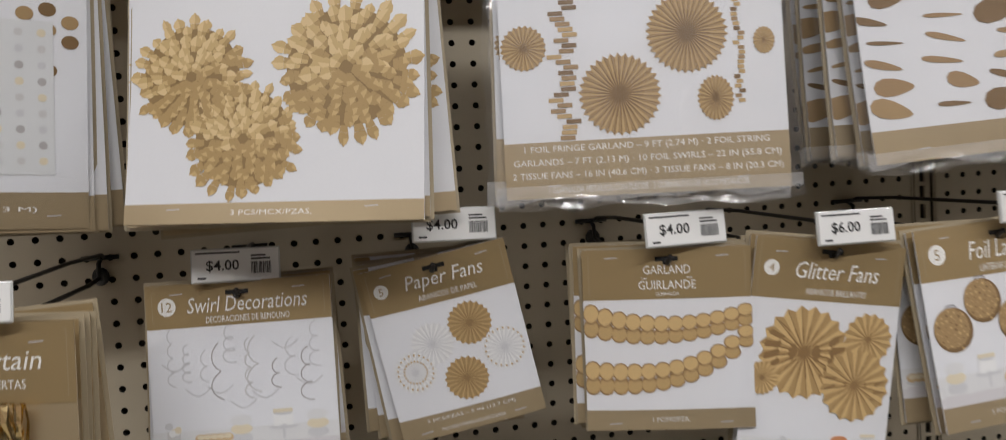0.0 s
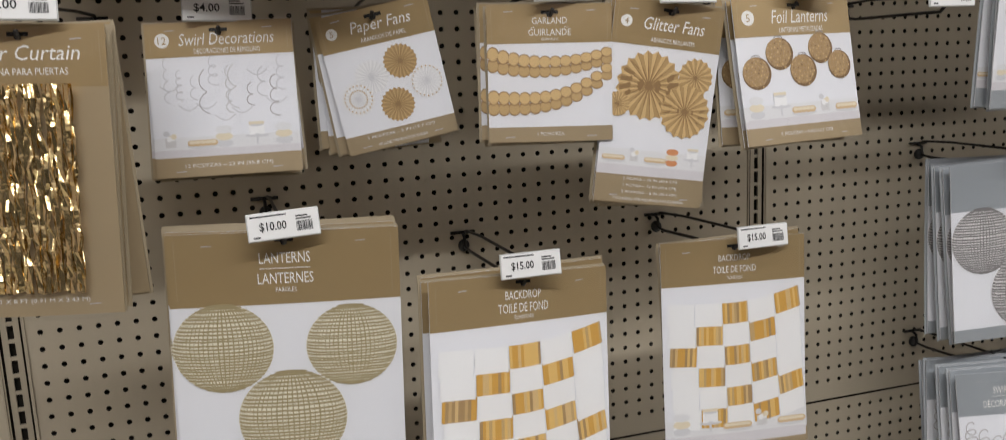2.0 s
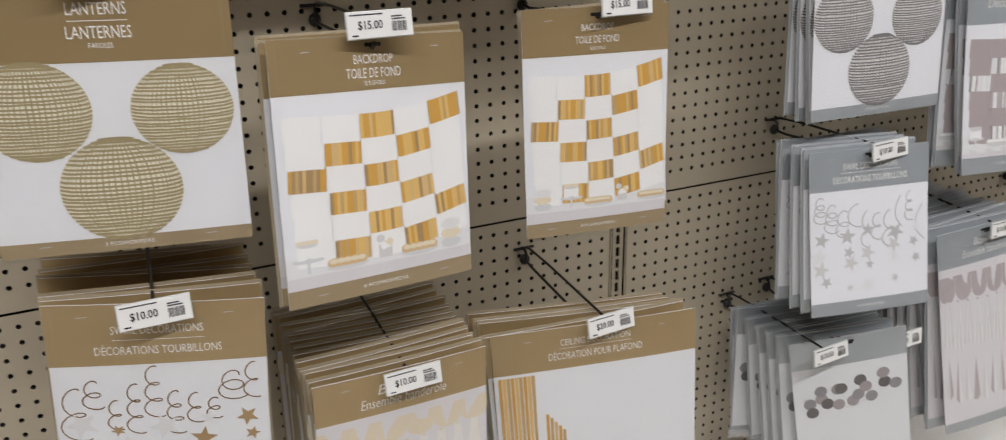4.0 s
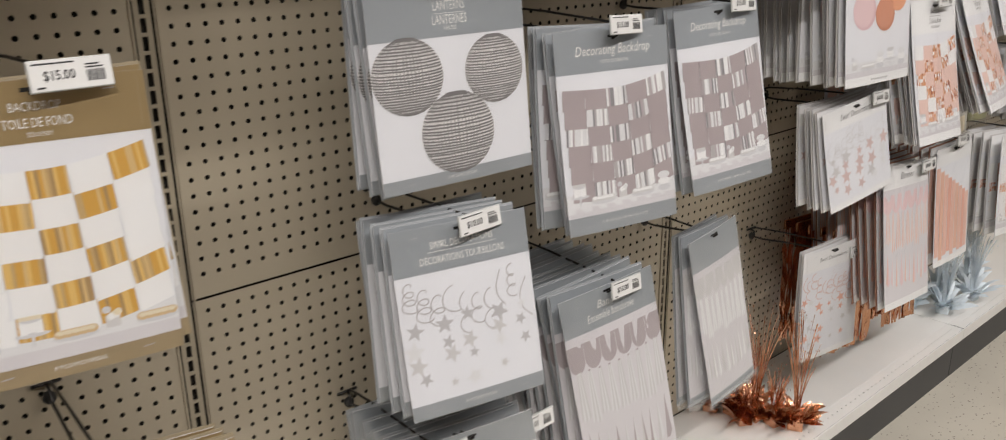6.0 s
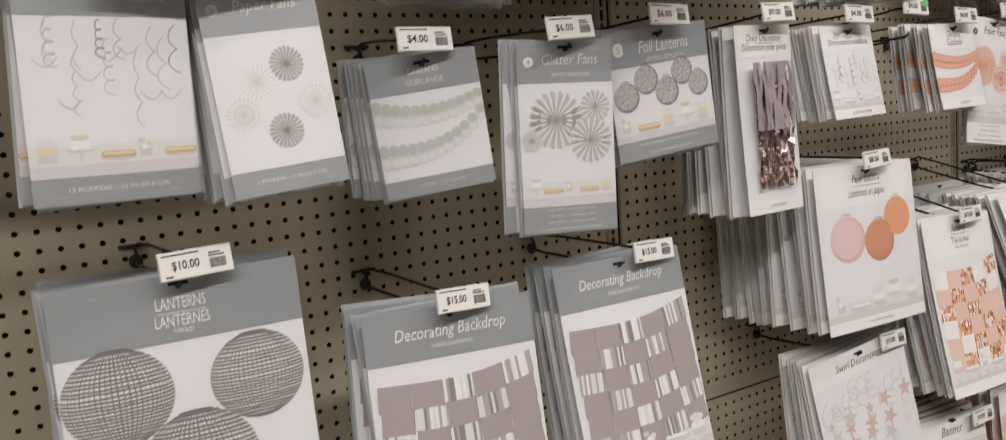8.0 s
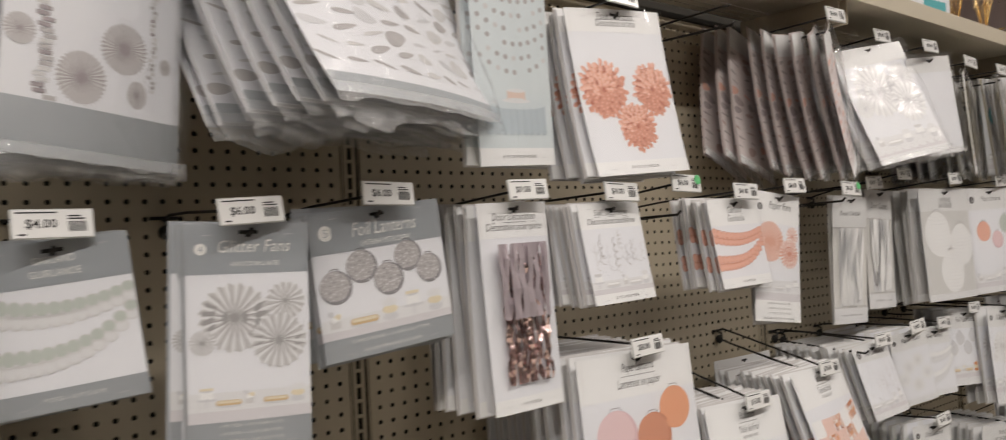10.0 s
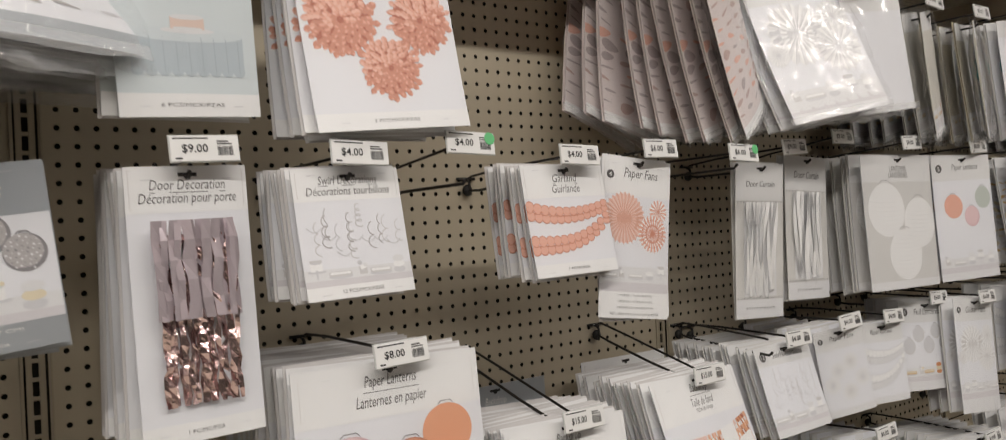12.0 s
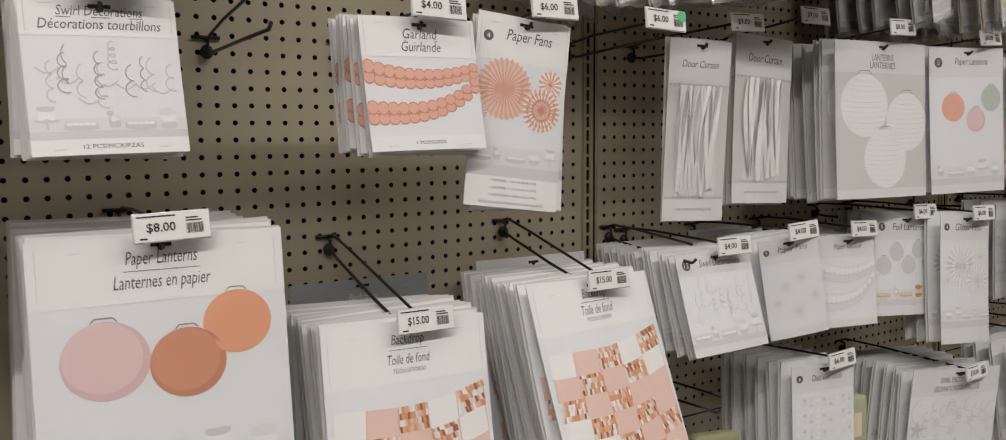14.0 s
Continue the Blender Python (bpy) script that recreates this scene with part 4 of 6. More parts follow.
def pic_weave(light, dark):
    def lantern(p, cu, cv, r, layer):
        p.disc(cu, cv, r, r * 0.93, light, layer, 40)
        ry, n = r * 0.93, 26
        for k in range(1, n):
            q = 2 * k / n - 1 + rng.uniform(-0.01, 0.01)
            e = math.sqrt(max(0.0, 1 - q * q)) * 0.985
            pts = []
            for i in range(17):
                a = -1 + i / 8
                pts.append((cu + r * e * math.sin(a * math.pi / 2), cv + ry * (q - 0.10 * (1 - abs(q)) * math.cos(a * math.pi / 2)) + rng.uniform(-0.0004, 0.0004)))
            p.line(pts, 2 * ry / n * 0.56, dark, layer + 0.3)
        for k in range(-14, 15):
            a = k / 14.5 * math.pi / 2 * 0.96
            pts = [(cu + r * math.sin(a) * math.cos(b), cv + ry * math.sin(b)) for b in (-1.45 + 2.9 * i / 12 for i in range(13))]
            p.line(pts, r * 0.021 * math.cos(a) * rng.uniform(0.6, 1.4), dark, layer + 0.4)
        p.disc(cu, cv + ry * 0.97, r * 0.30, r * 0.035, dark, layer + 0.5, 16)

    def f(p, w, v0, v1):
        h = v0 - v1
        for i, (a, b, r) in enumerate(((-0.285, 0.26, 0.217), (0.275, 0.28, 0.203), (0.0, 0.72, 0.24))):
            lantern(p, a * w, v0 - b * h, r * w, 2 + i)
    return f


def pic_foilballs(mat, dots, warm=True):
    def f(p, w, v0, v1):
        h = v0 - v1
        balls(p, [(-w * 0.36, v0 - h * 0.40, w * 0.115), (-w * 0.16, v0 - h * 0.20, w * 0.115), (w * 0.03, v0 - h * 0.40, w * 0.115), (w * 0.20, v0 - h * 0.16, w * 0.11),
                  (w * 0.36, v0 - h * 0.36, w * 0.105)], mat, None, TAN if mat is GOLD else dots, True, GOLD3 if mat is GOLD else (GREY3 if mat is GREY else GREY2))
        table(p, w, v1 + h * 0.24, h * 0.24, warm)
    return f


def pic_paperballs(mats, spots):
    def f(p, w, v0, v1):
        h = v0 - v1
        for m, (a, b, r) in zip(mats, spots):
            balls(p, [(a * w, v0 - b * h, r * w)], m, SHADE if m in (WHITE, WHITE2) else None, None, True, {PINK: ink((0.66, 0.47, 0.49)), CORAL: ink((0.54, 0.245, 0.16))}.get(m))
        table(p, w, v1 + h * 0.16, h * 0.16, False)
    return f


def pic_whiteballs(p, w, v0, v1):
    h = v0 - v1
    p.rect(-w / 2, w / 2, v0, v1, ink((0.62, 0.615, 0.605)), 1)
    for a, c, r in ((-0.20, 0.28, 0.25), (0.27, 0.42, 0.235), (0.02, 0.74, 0.235)):
        balls(p, [(a * w, v0 - c * h, r * w)], WHITE, SHADE)


def pic_curtainframe(p, w, v0, v1):
    h = v0 - v1
    p.rect(-w * 0.34, w * 0.34, v0 - h * 0.03, v1 + h * 0.03, WHITE2, 1)
    for v in (v0 - 0.003, v1 + 0.003):
        for i in range(16):
            p.disc(-w * 0.46 + w * 0.92 * i / 15, v, 0.0022, 0.0022, GREY3, 2, 8)
            p.disc(-w * 0.46 + w * 0.92 * i / 15, v, 0.0012, 0.0012, WHITE2, 3, 8)


def pic_backdrop(plain, accent, mixed=()):
    def f(p, w, v0, v1):
        h = v0 - v1
        fringe_grid(p, w, v0 - h * 0.02, v1 + h * 0.15, plain, accent, mixed)
        table(p, w, v1 + h * 0.17, h * 0.17, accent[0] is FOILGOLD)
    return f


def pic_leaves(tones):
    def f(p, w, v0, v1):
        h = v0 - v1
        cols = max(4, int(w / 0.05))
        for j in range(11):
            for i in range(cols):
                u, v = -w * 0.44 + w * 0.88 * i / (cols - 1) + 0.01 * (j % 2) + rng.uniform(-0.008, 0.008), v0 - h * (j + 0.6) / 11.5
                s, t = rng.uniform(0.016, 0.027), rng.uniform(-0.3, 0.25)
                q = rng.choice((0.1, 0.14, 0.2, 0.42))
                pts = []
                for k in range(12):
                    g = 2 * math.pi * k / 12
                    a, b = s * math.cos(g), s * q * math.sin(g) * (1 - 0.4 * math.cos(g))
                    pts.append((max(-w / 2, min(w / 2, u + a * math.cos(t) - b * math.sin(t))), v + a * math.sin(t) + b * math.cos(t)))
                p.poly(pts, tones[rng.randrange(3)], 2 + 0.2 * (i + j % 3))
    return f


def pic_dots(tones, inset=False):
    def f(p, w, v0, v1):
        h = v0 - v1
        for j in range(9):
            for i in range(9):
                s = i / 8
                u, v = -w * 0.42 + w * 0.84 * s, v0 - h * (0.03 + 0.065 * j) - h * 0.12 * 4 * s * (1 - s) * (0.4 + 0.08 * j) * 0.6
                if (i + 2 * j) % (3 if inset else 7):
                    p.disc(u, v, w * (0.042 if inset else 0.027), w * (0.036 if inset else 0.024), tones[(i * j) % 3], 2, 14)
        if inset:
            p.rect(-w * 0.30, w * 0.34, v0 - h * 0.42, v0 - h * 0.94, ink((0.68, 0.69, 0.70)), 4)
            p.line([(-w * 0.46, v0 - h * 0.46), (-w * 0.30, v0 - h * 0.38), (0, v0 - h * 0.34), (w * 0.46, v0 - h * 0.32)], 0.003, WHITE, 3)
            for j in range(9):
                for i in range(6):
                    p.disc(-w * 0.24 + w * 0.105 * i, v0 - h * (0.46 + 0.054 * j), w * 0.022, w * 0.022, (GREY2, SHADE, GREY, CREAM)[(i * 3 + j) % 4], 5, 8)
        else:
            cloth, shadow = ink((0.47, 0.53, 0.57)), ink((0.40, 0.46, 0.50))
            p.rect(-w * 0.40, w * 0.40, v1 + h * 0.22, v1 + h * 0.08, cloth, 2)
            for i in range(9):
                p.disc(-w * 0.36 + w * 0.09 * i, v1 + h * 0.085, w * 0.045, h * 0.022, cloth, 2.4, 12)
                p.line([(-w * 0.36 + w * 0.09 * i, v1 + h * 0.21), (-w * 0.355 + w * 0.09 * i, v1 + h * 0.08)], 0.0012, shadow, 2.8)
            p.disc(0, v1 + h * 0.22, w * 0.40, h * 0.028, ink((0.60, 0.655, 0.68)), 3)
            p.disc(0, v1 + h * 0.235, w * 0.19, h * 0.012, WHITE2, 3.4, 20)
            p.rect(-w * 0.12, w * 0.12, v1 + h * 0.24, v1 + h * 0.285, ink((0.70, 0.55, 0.48)), 4)
            p.disc(0, v1 + h * 0.285, w * 0.12, h * 0.010, WHITE2, 4.4, 16)
    return f


def pic_kit(tones, band):
    def f(p, w, v0, v1):
        h = v0 - v1
        fan(p, -w * 0.085, v1 + w * 0.155, w * 0.147, tones, 34, 3)
        fan(p, w * 0.16, v1 + w * 0.36, w * 0.146, tones, 36, 3)
        fan(p, -w * 0.416, v1 + w * 0.335, w * 0.083, tones, 24, 3)
        fan(p, w * 0.25, v1 + w * 0.125, w * 0.082, tones, 24, 3, (), 0.8)
        fan(p, w * 0.43, v1 + w * 0.32, w * 0.05, tones, 18, 3, (), 0.8)
        for i in range(46):
            u = -w * 0.28 + rng.uniform(-0.009, 0.009)
            p.rect(u - 0.007, u + 0.007, v0 - h * i / 46, v0 - h * (i + 0.8) / 46, tones[rng.randrange(3)], 2 + 0.2 * (i % 4))
            u = w * 0.34 + rng.uniform(-0.003, 0.003)
            p.rect(u - 0.003, u + 0.003, v0 - h * i / 52, v0 - h * (i + 0.8) / 52, tones[rng.randrange(3)], 2)
        for i in range(4):
            spiral(p, -w * 0.15 + w * 0.1 * i, v0, w * 0.04, h * 0.26, GREY2, 2)
    return f


def pic_banner(tones):
    def f(p, w, v0, v1):
        h = v0 - v1
        p.rect(-w / 2, w / 2, v0, v1, ink((0.66, 0.64, 0.66)), 1)
        for i in range(6):
            u = -w * 0.42 + w * 0.84 * i / 5
            p.poly([(u - w * 0.085, v0 - h * 0.05), (u + w * 0.085, v0 - h * 0.05)] + [(u + w * 0.085 * math.cos(g), v0 - h * 0.14 - h * 0.075 * math.sin(g)) for g in (math.pi * k / 8 for k in range(9))], tones[2], 1.5)
            p.line([(u - w * 0.085, v0 - h * 0.06), (u - w * 0.085, v0 - h * 0.15)], 0.0008, SHADE, 1.8)
        for i in range(9):
            u = -w * 0.42 + w * 0.84 * i / 8
            top = v0 - h * 0.20 - h * 0.03 * math.sin(i / 8 * math.pi)
            l = h * rng.uniform(0.27, 0.34)
            for j in range(5):
                a = w * 0.040 * (j / 2 - 1)
                p.poly([(u + a * 0.35 - w * 0.006, top), (u + a * 0.35 + w * 0.006, top), (u + a + w * 0.009, top - l * rng.uniform(0.9, 1.05)), (u + a - w * 0.009, top - l)], tones[(i + (j % 2)) % 2], 2 + 0.1 * j)
            p.disc(u, top, w * 0.013, w * 0.010, tones[2], 3, 8)
        for i in range(10):
            u = -w * 0.43 + w * 0.86 * i / 9
            top = v0 - h * 0.56 - h * 0.04 * math.sin(i / 9 * math.pi)
            l = h * rng.uniform(0.26, 0.32)
            for a, tone in ((-1, tones[2] if i % 2 else tones[0]), (1, tones[1] if i % 3 else tones[2])):
                p.poly([(u, top), (u + a * w * 0.036, top - l * rng.uniform(0.85, 1)), (u, top - l)], tone, 3.5)
    return f


def pic_strips(tones):
    """Long hanging paper strips, with a bare corner above them."""
    def f(p, w, v0, v1):
        h = v0 - v1
        for i in range(9):
            u = -w * 0.48 + w * 0.96 * i / 9
            top = v0 - h * (0.02 + 0.045 * i)
            p.rect(u, u + w * 0.096, top, v1 + h * rng.uniform(0.0, 0.06), tones[i % len(tones)], 2)
            p.line([(u, top), (u, v1 + h * 0.05)], 0.0012, tones[-1], 2.6)
    return f


def pic_rounds(tones):
    def f(p, w, v0, v1):
        h = v0 - v1
        for i in range(16):
            p.disc(-w * 0.40 + w * 0.05 * i + rng.uniform(-0.01, 0.01), v0 - h * (0.36 + 0.10 * math.sin(i * 1.7) - 0.008 * i), w * 0.055, w * 0.055, tones[i % 3], 2 + 0.2 * i, 18)
        p.line([(-w * 0.42, v0 - h * 0.3), (0, v0 - h * 0.45), (w * 0.42, v0 - h * 0.25)], 0.0006, tones[2], 2)
    return f


def pic_ceiling(p, w, v0, v1):
    h = v0 - v1
    for i in range(9):
        u = -w * 0.48 + w * 0.02 * i
        p.poly([(u, v0 - h * 0.02), (u + w * 0.017, v0 - h * 0.02), (u + w * 0.014, v0 - h * (0.9 - 0.03 * i)), (u + 0.001, v0 - h * 0.95)], (FOILGOLD, FOILGOLD2, GOLD2)[i % 3], 2)
    for i in range(5):
        p.rect(-w * 0.26 + w * 0.02 * i, -w * 0.245 + w * 0.02 * i, v0 - h * (0.30 + 0.03 * i), v0 - h * 0.9, (FOILGOLD, GOLD2, TAN)[i % 3], 2)
    fan(p, w * 0.25, v1 + h * 0.1, w * 0.14, (FOILGOLD, FOILGOLD2, GOLD3), 20)


def pic_plain(p, w, v0, v1):
    pass


def foil_curtain(mat, w, h, top, n=34, seed=1, bunch=0.0, crumple=1.1, m=22):
    """Crumpled shiny strips behind the window of a package."""
    r = random.Random(seed)
    vs, fs = [], []
    for i in range(n):
        u = -w / 2 + w * (i + 0.5) / n + r.uniform(-0.004, 0.004)
        wd, k0, y = w / n * r.uniform(1.3, 2.4), len(vs), -0.004 - r.uniform(0, 0.010)
        for j in range(m + 1):
            v = top - h * j / m * r.uniform(0.985, 1.0)
            pinch = 1 - bunch * math.sin(math.pi * min(1, j / m * 1.4)) * 0.5
            g = r.uniform(-crumple, crumple)
            a = wd * 0.5
            yy = y + r.uniform(-0.003, 0.003)
            uu = u * pinch + r.uniform(-0.0025, 0.0025)
            vs.extend([(uu - a * math.cos(g), yy - a * math.sin(g), v), (uu + a * math.cos(g), yy + a * math.sin(g), v)])
        for j in range(m):
            a = k0 + 2 * j
            fs.append((a, a + 1, a + 3, a + 2))
    return tagged(mesh_object("foil_fringe", vs, fs, mat), kind="stuff")


def ribbon_bundle(w, h, top, seed, mat, n=15, m=16):
    """Long smooth paper ribbons lying over one another behind the window of a package."""
    r = random.Random(seed)
    vs, fs = [], []
    for i in range(n):
        u0, k0, wd = -w / 2 + w * (i + 0.5) / n, len(vs), w / n * r.uniform(0.8, 1.4)
        sway, phase, depth = r.uniform(0.002, 0.006), r.uniform(0, 6.3), r.uniform(0.001, 0.007)
        long = h * r.uniform(0.9, 1.0)
        for j in range(m + 1):
            q = j / m
            uu = u0 + sway * math.sin(phase + 4.0 * q) - 0.10 * w * math.sin(math.pi * q)
            yy = -0.002 - depth - 0.004 * math.sin(math.pi * q)
            tilt = 0.0022 * math.sin(phase * 2 + 5 * q)
            vs.extend([(uu - wd / 2, yy - tilt, top - long * q), (uu + wd / 2, yy + tilt, top - long * q)])
        for j in range(m):
            a = k0 + 2 * j
            fs.append((a, a + 1, a + 3, a + 2))
    return tagged(mesh_object("ribbon_fringe", vs, fs, mat, smooth=True), kind="stuff")


T = lambda *a: a
GOLDFOIL, COPPER, ROSEFOIL = foil((0.80, 0.62, 0.31), "gold_foil"), foil((0.74, 0.40, 0.25), "copper_foil"), foil((0.74, 0.55, 0.53), "rose_foil")
SATIN = surface("white_satin_strip", (0.80, 0.80, 0.80), 0.35, 0, 0.2, 300, 0.05, 30, 0.1)
BLUEFOIL = surface("pale_blue_strip", (0.76, 0.84, 0.90), 0.35, 0.0, 0.2, 300, 0.06, 30, 0.1)
GW = (ink((0.74, 0.70, 0.57)), ink((0.33, 0.27, 0.145)))
SW = (ink((0.72, 0.70, 0.69)), ink((0.19, 0.18, 0.18)))

# gold bay
package("ga1", P["ga1"], "gold", pic_dots((GOLD, GOLD2, GOLD3), True), "white and gold dotted string garland package on a hook", foot=(("7 FT (2.13 M)", 0.5),), head=0.12, tail=0.10, stack=4)
package("ga2", P["ga2"], "gold", pic_pompoms((ink((0.27, 0.17, 0.06)), ink((0.42, 0.28, 0.11)), ink((0.56, 0.395, 0.175)), ink((0.68, 0.51, 0.26))), ((-0.285, 0.665, 0.21), (0.243, 0.655, 0.25), (-0.10, 0.835, 0.205))), "white card of three gold tissue pompoms on a hook", foot=(("3 PCS/MCX/PZAS.", 0.27),), head=0.0, tail=0.05, stack=3, curl=0.02, sleeve=False)
package("ga3", P["ga3"], "gold", pic_kit((ink((0.34, 0.22, 0.10)), GOLD2, GOLD3), None), "gold foil garland and paper fan kit package",
        foot=(("1 FOIL FRINGE GARLAND – 9 FT (2.74 M) · 2 FOIL STRING", 0.86), ("GARLANDS – 7 FT (2.13 M) · 10 FOIL SWIRLS – 22 IN (55.8 CM)", 0.94),
              ("2 TISSUE FANS – 16 IN (40.6 CM) · 3 TISSUE FANS – 8 IN (20.3 CM)", 0.95), ("1 GUIRNALDA METÁLICA CON FLECOS · 2 GUIRNALDAS DE HILOS METÁLICOS", 0.7)), bag=True, head=0.10, tail=0.165, stack=2, foot_size=0.0084)
package("ga4", (1.073, -0.283, 2.063, -4, 0, -3, 0.30, 0.327), "gold", pic_leaves((GOLD, TAN2, GOLD3)), "clear bag of gold foil leaf garlands on a hook", bag=True, head=0.12, tail=0.10, stack=4, step=0.026, bow=0.008, curl=0.02)
r = package("gb0", P["gb0"], "gold", pic_plain, "gold foil door curtain in a tan windowed package", title=(T("Door Curtain", 0.45, 0.13, 0.7), T("CORTINA PARA PUERTAS", 0.75, 0.06, 0.55)),
            foot=(("3 FT X 8 FT (0.91 M X 2.43 M)", 0.6),), card_mat=FEET["gold"], head=0.21, tail=0.10, stack=4)
f = foil_curtain(GOLDFOIL, P["gb0"][6] * 0.62, P["gb0"][7] * 0.72, -P["gb0"][7] * 0.2, 46, 3, 0, 0.55, 15)
f.parent = r
package("gb1", P["gb1"],  "gold", pic_swirls(GREY, 11), "gold and white swirl decorations package on a hook", title=(T("⑫ Swirl Decorations".replace("⑫ ", ""), 0.5, 0.12, 0.72), T("DECORACIONES DE REMOLINO", 0.85, 0.05, 0.5)),
        foot=(("12 PCS/PZAS – 22 IN (55.8 CM)", 0.6),), badge="12", head=0.22, tail=0.13, stack=2)
package("gb2", P["gb2"],  "gold", pic_fans((GOLD, GOLD2, ink((0.28, 0.18, 0.08))), (WHITE2, WHITE, SHADE)), "gold and white paper fans package, hanging askew", title=(T("Paper Fans", 0.5, 0.14, 0.6), T("ABANICOS DE PAPEL", 0.82, 0.055, 0.45)),
        foot=(("5 PCS/PZAS – 5 IN (12.7 CM)", 0.62), ("INCLUDES STRING/INCLUYE CUERDA", 0.45)), badge="5", head=0.26, tail=0.13, stack=3, foot_size=0.005)
package("gb3", P["gb3"], "gold", pic_garland((TAN, GOLD2, TAN2)), "tan paper garland package with gold header", title=(T("GARLAND", 0.42, 0.075, 0.28), T("-", 0.58, 0, 0.3), T("GUIRLANDE", 0.72, 0.075, 0.34), T("GUIRNALDA", 0.9, 0.03, 0.14)),
        foot=(("1 PC/MC/PZA.", 0.22),), head=0.28, tail=0.11, stack=4)
package("gb4", P["gb4"],  "gold", pic_bigfans((ink((0.43, 0.285, 0.125)), TAN, ink((0.27, 0.165, 0.07)))), "gold glitter fans package in a clear sleeve", title=(T("Glitter Fans", 0.5, 0.15, 0.62), T("ABANICOS BRILLANTES", 0.85, 0.055, 0.45)),
        foot=(("1 PC/PZA – 16 IN (40.6 CM)", 0.5), ("1 PC/PZA – 12 IN (30.4 CM)", 0.5), ("2 PCS/PZAS – 8 IN (20.3 CM)", 0.52), ("INCLUDES STRING/INCLUYE CUERDA", 0.66)), badge="4", head=0.22, tail=0.14, stack=3, foot_size=0.005)
package("gb5", P["gb5"],  "gold", pic_foilballs(GOLD, GOLD2), "gold foil lanterns package hanging on a hook", title=(T("Foil Lanterns", 0.5, 0.13, 0.55), T("LINTERNAS METALIZADAS", 0.85, 0.05, 0.42)),
        foot=(("5 PCS/PZAS – 5 IN (12.7 CM)", 0.45),), badge="5", head=0.26, tail=0.12, stack=2)
package("gc1", P["gc1"], "gold", pic_weave(*GW), "gold string lanterns package with a gold header", title=(T("LANTERNS", 0.36, 0.07, 0.22), T("-", 0.5, 0, 0.22), T("LANTERNES", 0.64, 0.07, 0.24), T("FAROLES", 0.8, 0.03, 0.09)),
        foot=(("3 PCS/MCX/PZAS.", 0.2),), head=0.29, tail=0.055, stack=3)
package("gc2", P["gc2"], "gold", pic_backdrop((WHITE, ink((0.64, 0.655, 0.69))), (FOILGOLD, FOILGOLD2, FOILGOLD, GOLD2, TAN, FOILGOLD2, GOLD)), "white and gold fringe backdrop package", title=(T("BACKDROP", 0.42, 0.06, 0.2), T("TOILE DE FOND", 0.68, 0.065, 0.28), T("TELÓN DE FONDO", 0.86, 0.03, 0.11)),
        foot=(("8 PCS/MCX/PZAS.", 0.25),), head=0.2, tail=0.07, stack=2)
package("gc3", P["gc3"], "gold", pic_backdrop((WHITE, ink((0.64, 0.655, 0.69))), (FOILGOLD, FOILGOLD2, FOILGOLD, GOLD2, TAN, FOILGOLD2, GOLD)), "white and gold fringe backdrop package", title=(T("BACKDROP", 0.42, 0.06, 0.22), T("TOILE DE FOND", 0.68, 0.065, 0.3), T("TELÓN DE FONDO", 0.86, 0.03, 0.11)),
        foot=(("8 PCS/MCX/PZAS.", 0.25),), head=0.2, tail=0.065, stack=1)
package("gd1", P["gd1"], "gold", pic_swirlstars(GOLD3, GOLD), "gold swirl and star decorations package", title=(T("SWIRL DECORATIONS", 0.42, 0.065, 0.42), T("-", 0.58, 0, 0.42), T("DÉCORATIONS TOURBILLONS", 0.74, 0.065, 0.58)), foot=(("30 PCS/MCX/PZAS.", 0.2),), head=0.25, tail=0.07, stack=6, step=0.03)
package("gd2", P["gd2"], "gold", pic_banner((ink((0.74, 0.70, 0.62)), WHITE2, ink((0.68, 0.60, 0.46)))), "gold tassel banner package in a deep stack", title=(T("Banner", 0.4, 0.09, 0.3), T("Ensemble banderole", 0.7, 0.09, 0.5)), head=0.2, tail=0.07, stack=14, step=0.019)
package("gd3", P["gd3"], "gold", pic_ceiling, "gold ceiling decoration package, wide white card", title=(T("CEILING DECORATION", 0.36, 0.05, 0.34), T("-", 0.5, 0, 0.36), T("DÉCORATION POUR PLAFOND", 0.66, 0.055, 0.46)), head=0.2, tail=0.06, stack=4, step=0.02)

# silver bay
package("sa1", P["sa1"], "silver", pic_kit((GREY, GREY2, MAUVE), None), "silver paper fan and garland kit package", bag=True, head=0.10, tail=0.16, stack=5, step=0.02)
package("sa2", P["sa2"], "silver", pic_leaves((GREY2, GREY, SHADE)), "bulging clear bag of silver foil leaf garlands", bag=True, head=0.12, tail=0.08, stack=7, step=0.028, bow=0.012, curl=0.05, twist=0.01, plump=0.03, back_mat=WHITE2)
package("sa3", P["sa3"], "rose", pic_dots((GREY, GREY2, GREY)), "pale blue dotted garland package on a hook", foot=(("6 PCS/MCX/PZAS", 0.45),), head=0.0, tail=0.08, stack=1, title_colour=LET_DARK, card_mat=ink((0.62, 0.675, 0.695)))
package("sb1", P["sb1"],  "silver", pic_swirls(GREY, 11), "silver swirl decorations package on a hook", title=(T("Swirl Decorations", 0.5, 0.12, 0.72),), foot=(("12 PCS/PZAS – 22 IN (55.8 CM)", 0.6),), badge="12", head=0.2, tail=0.12, stack=2)
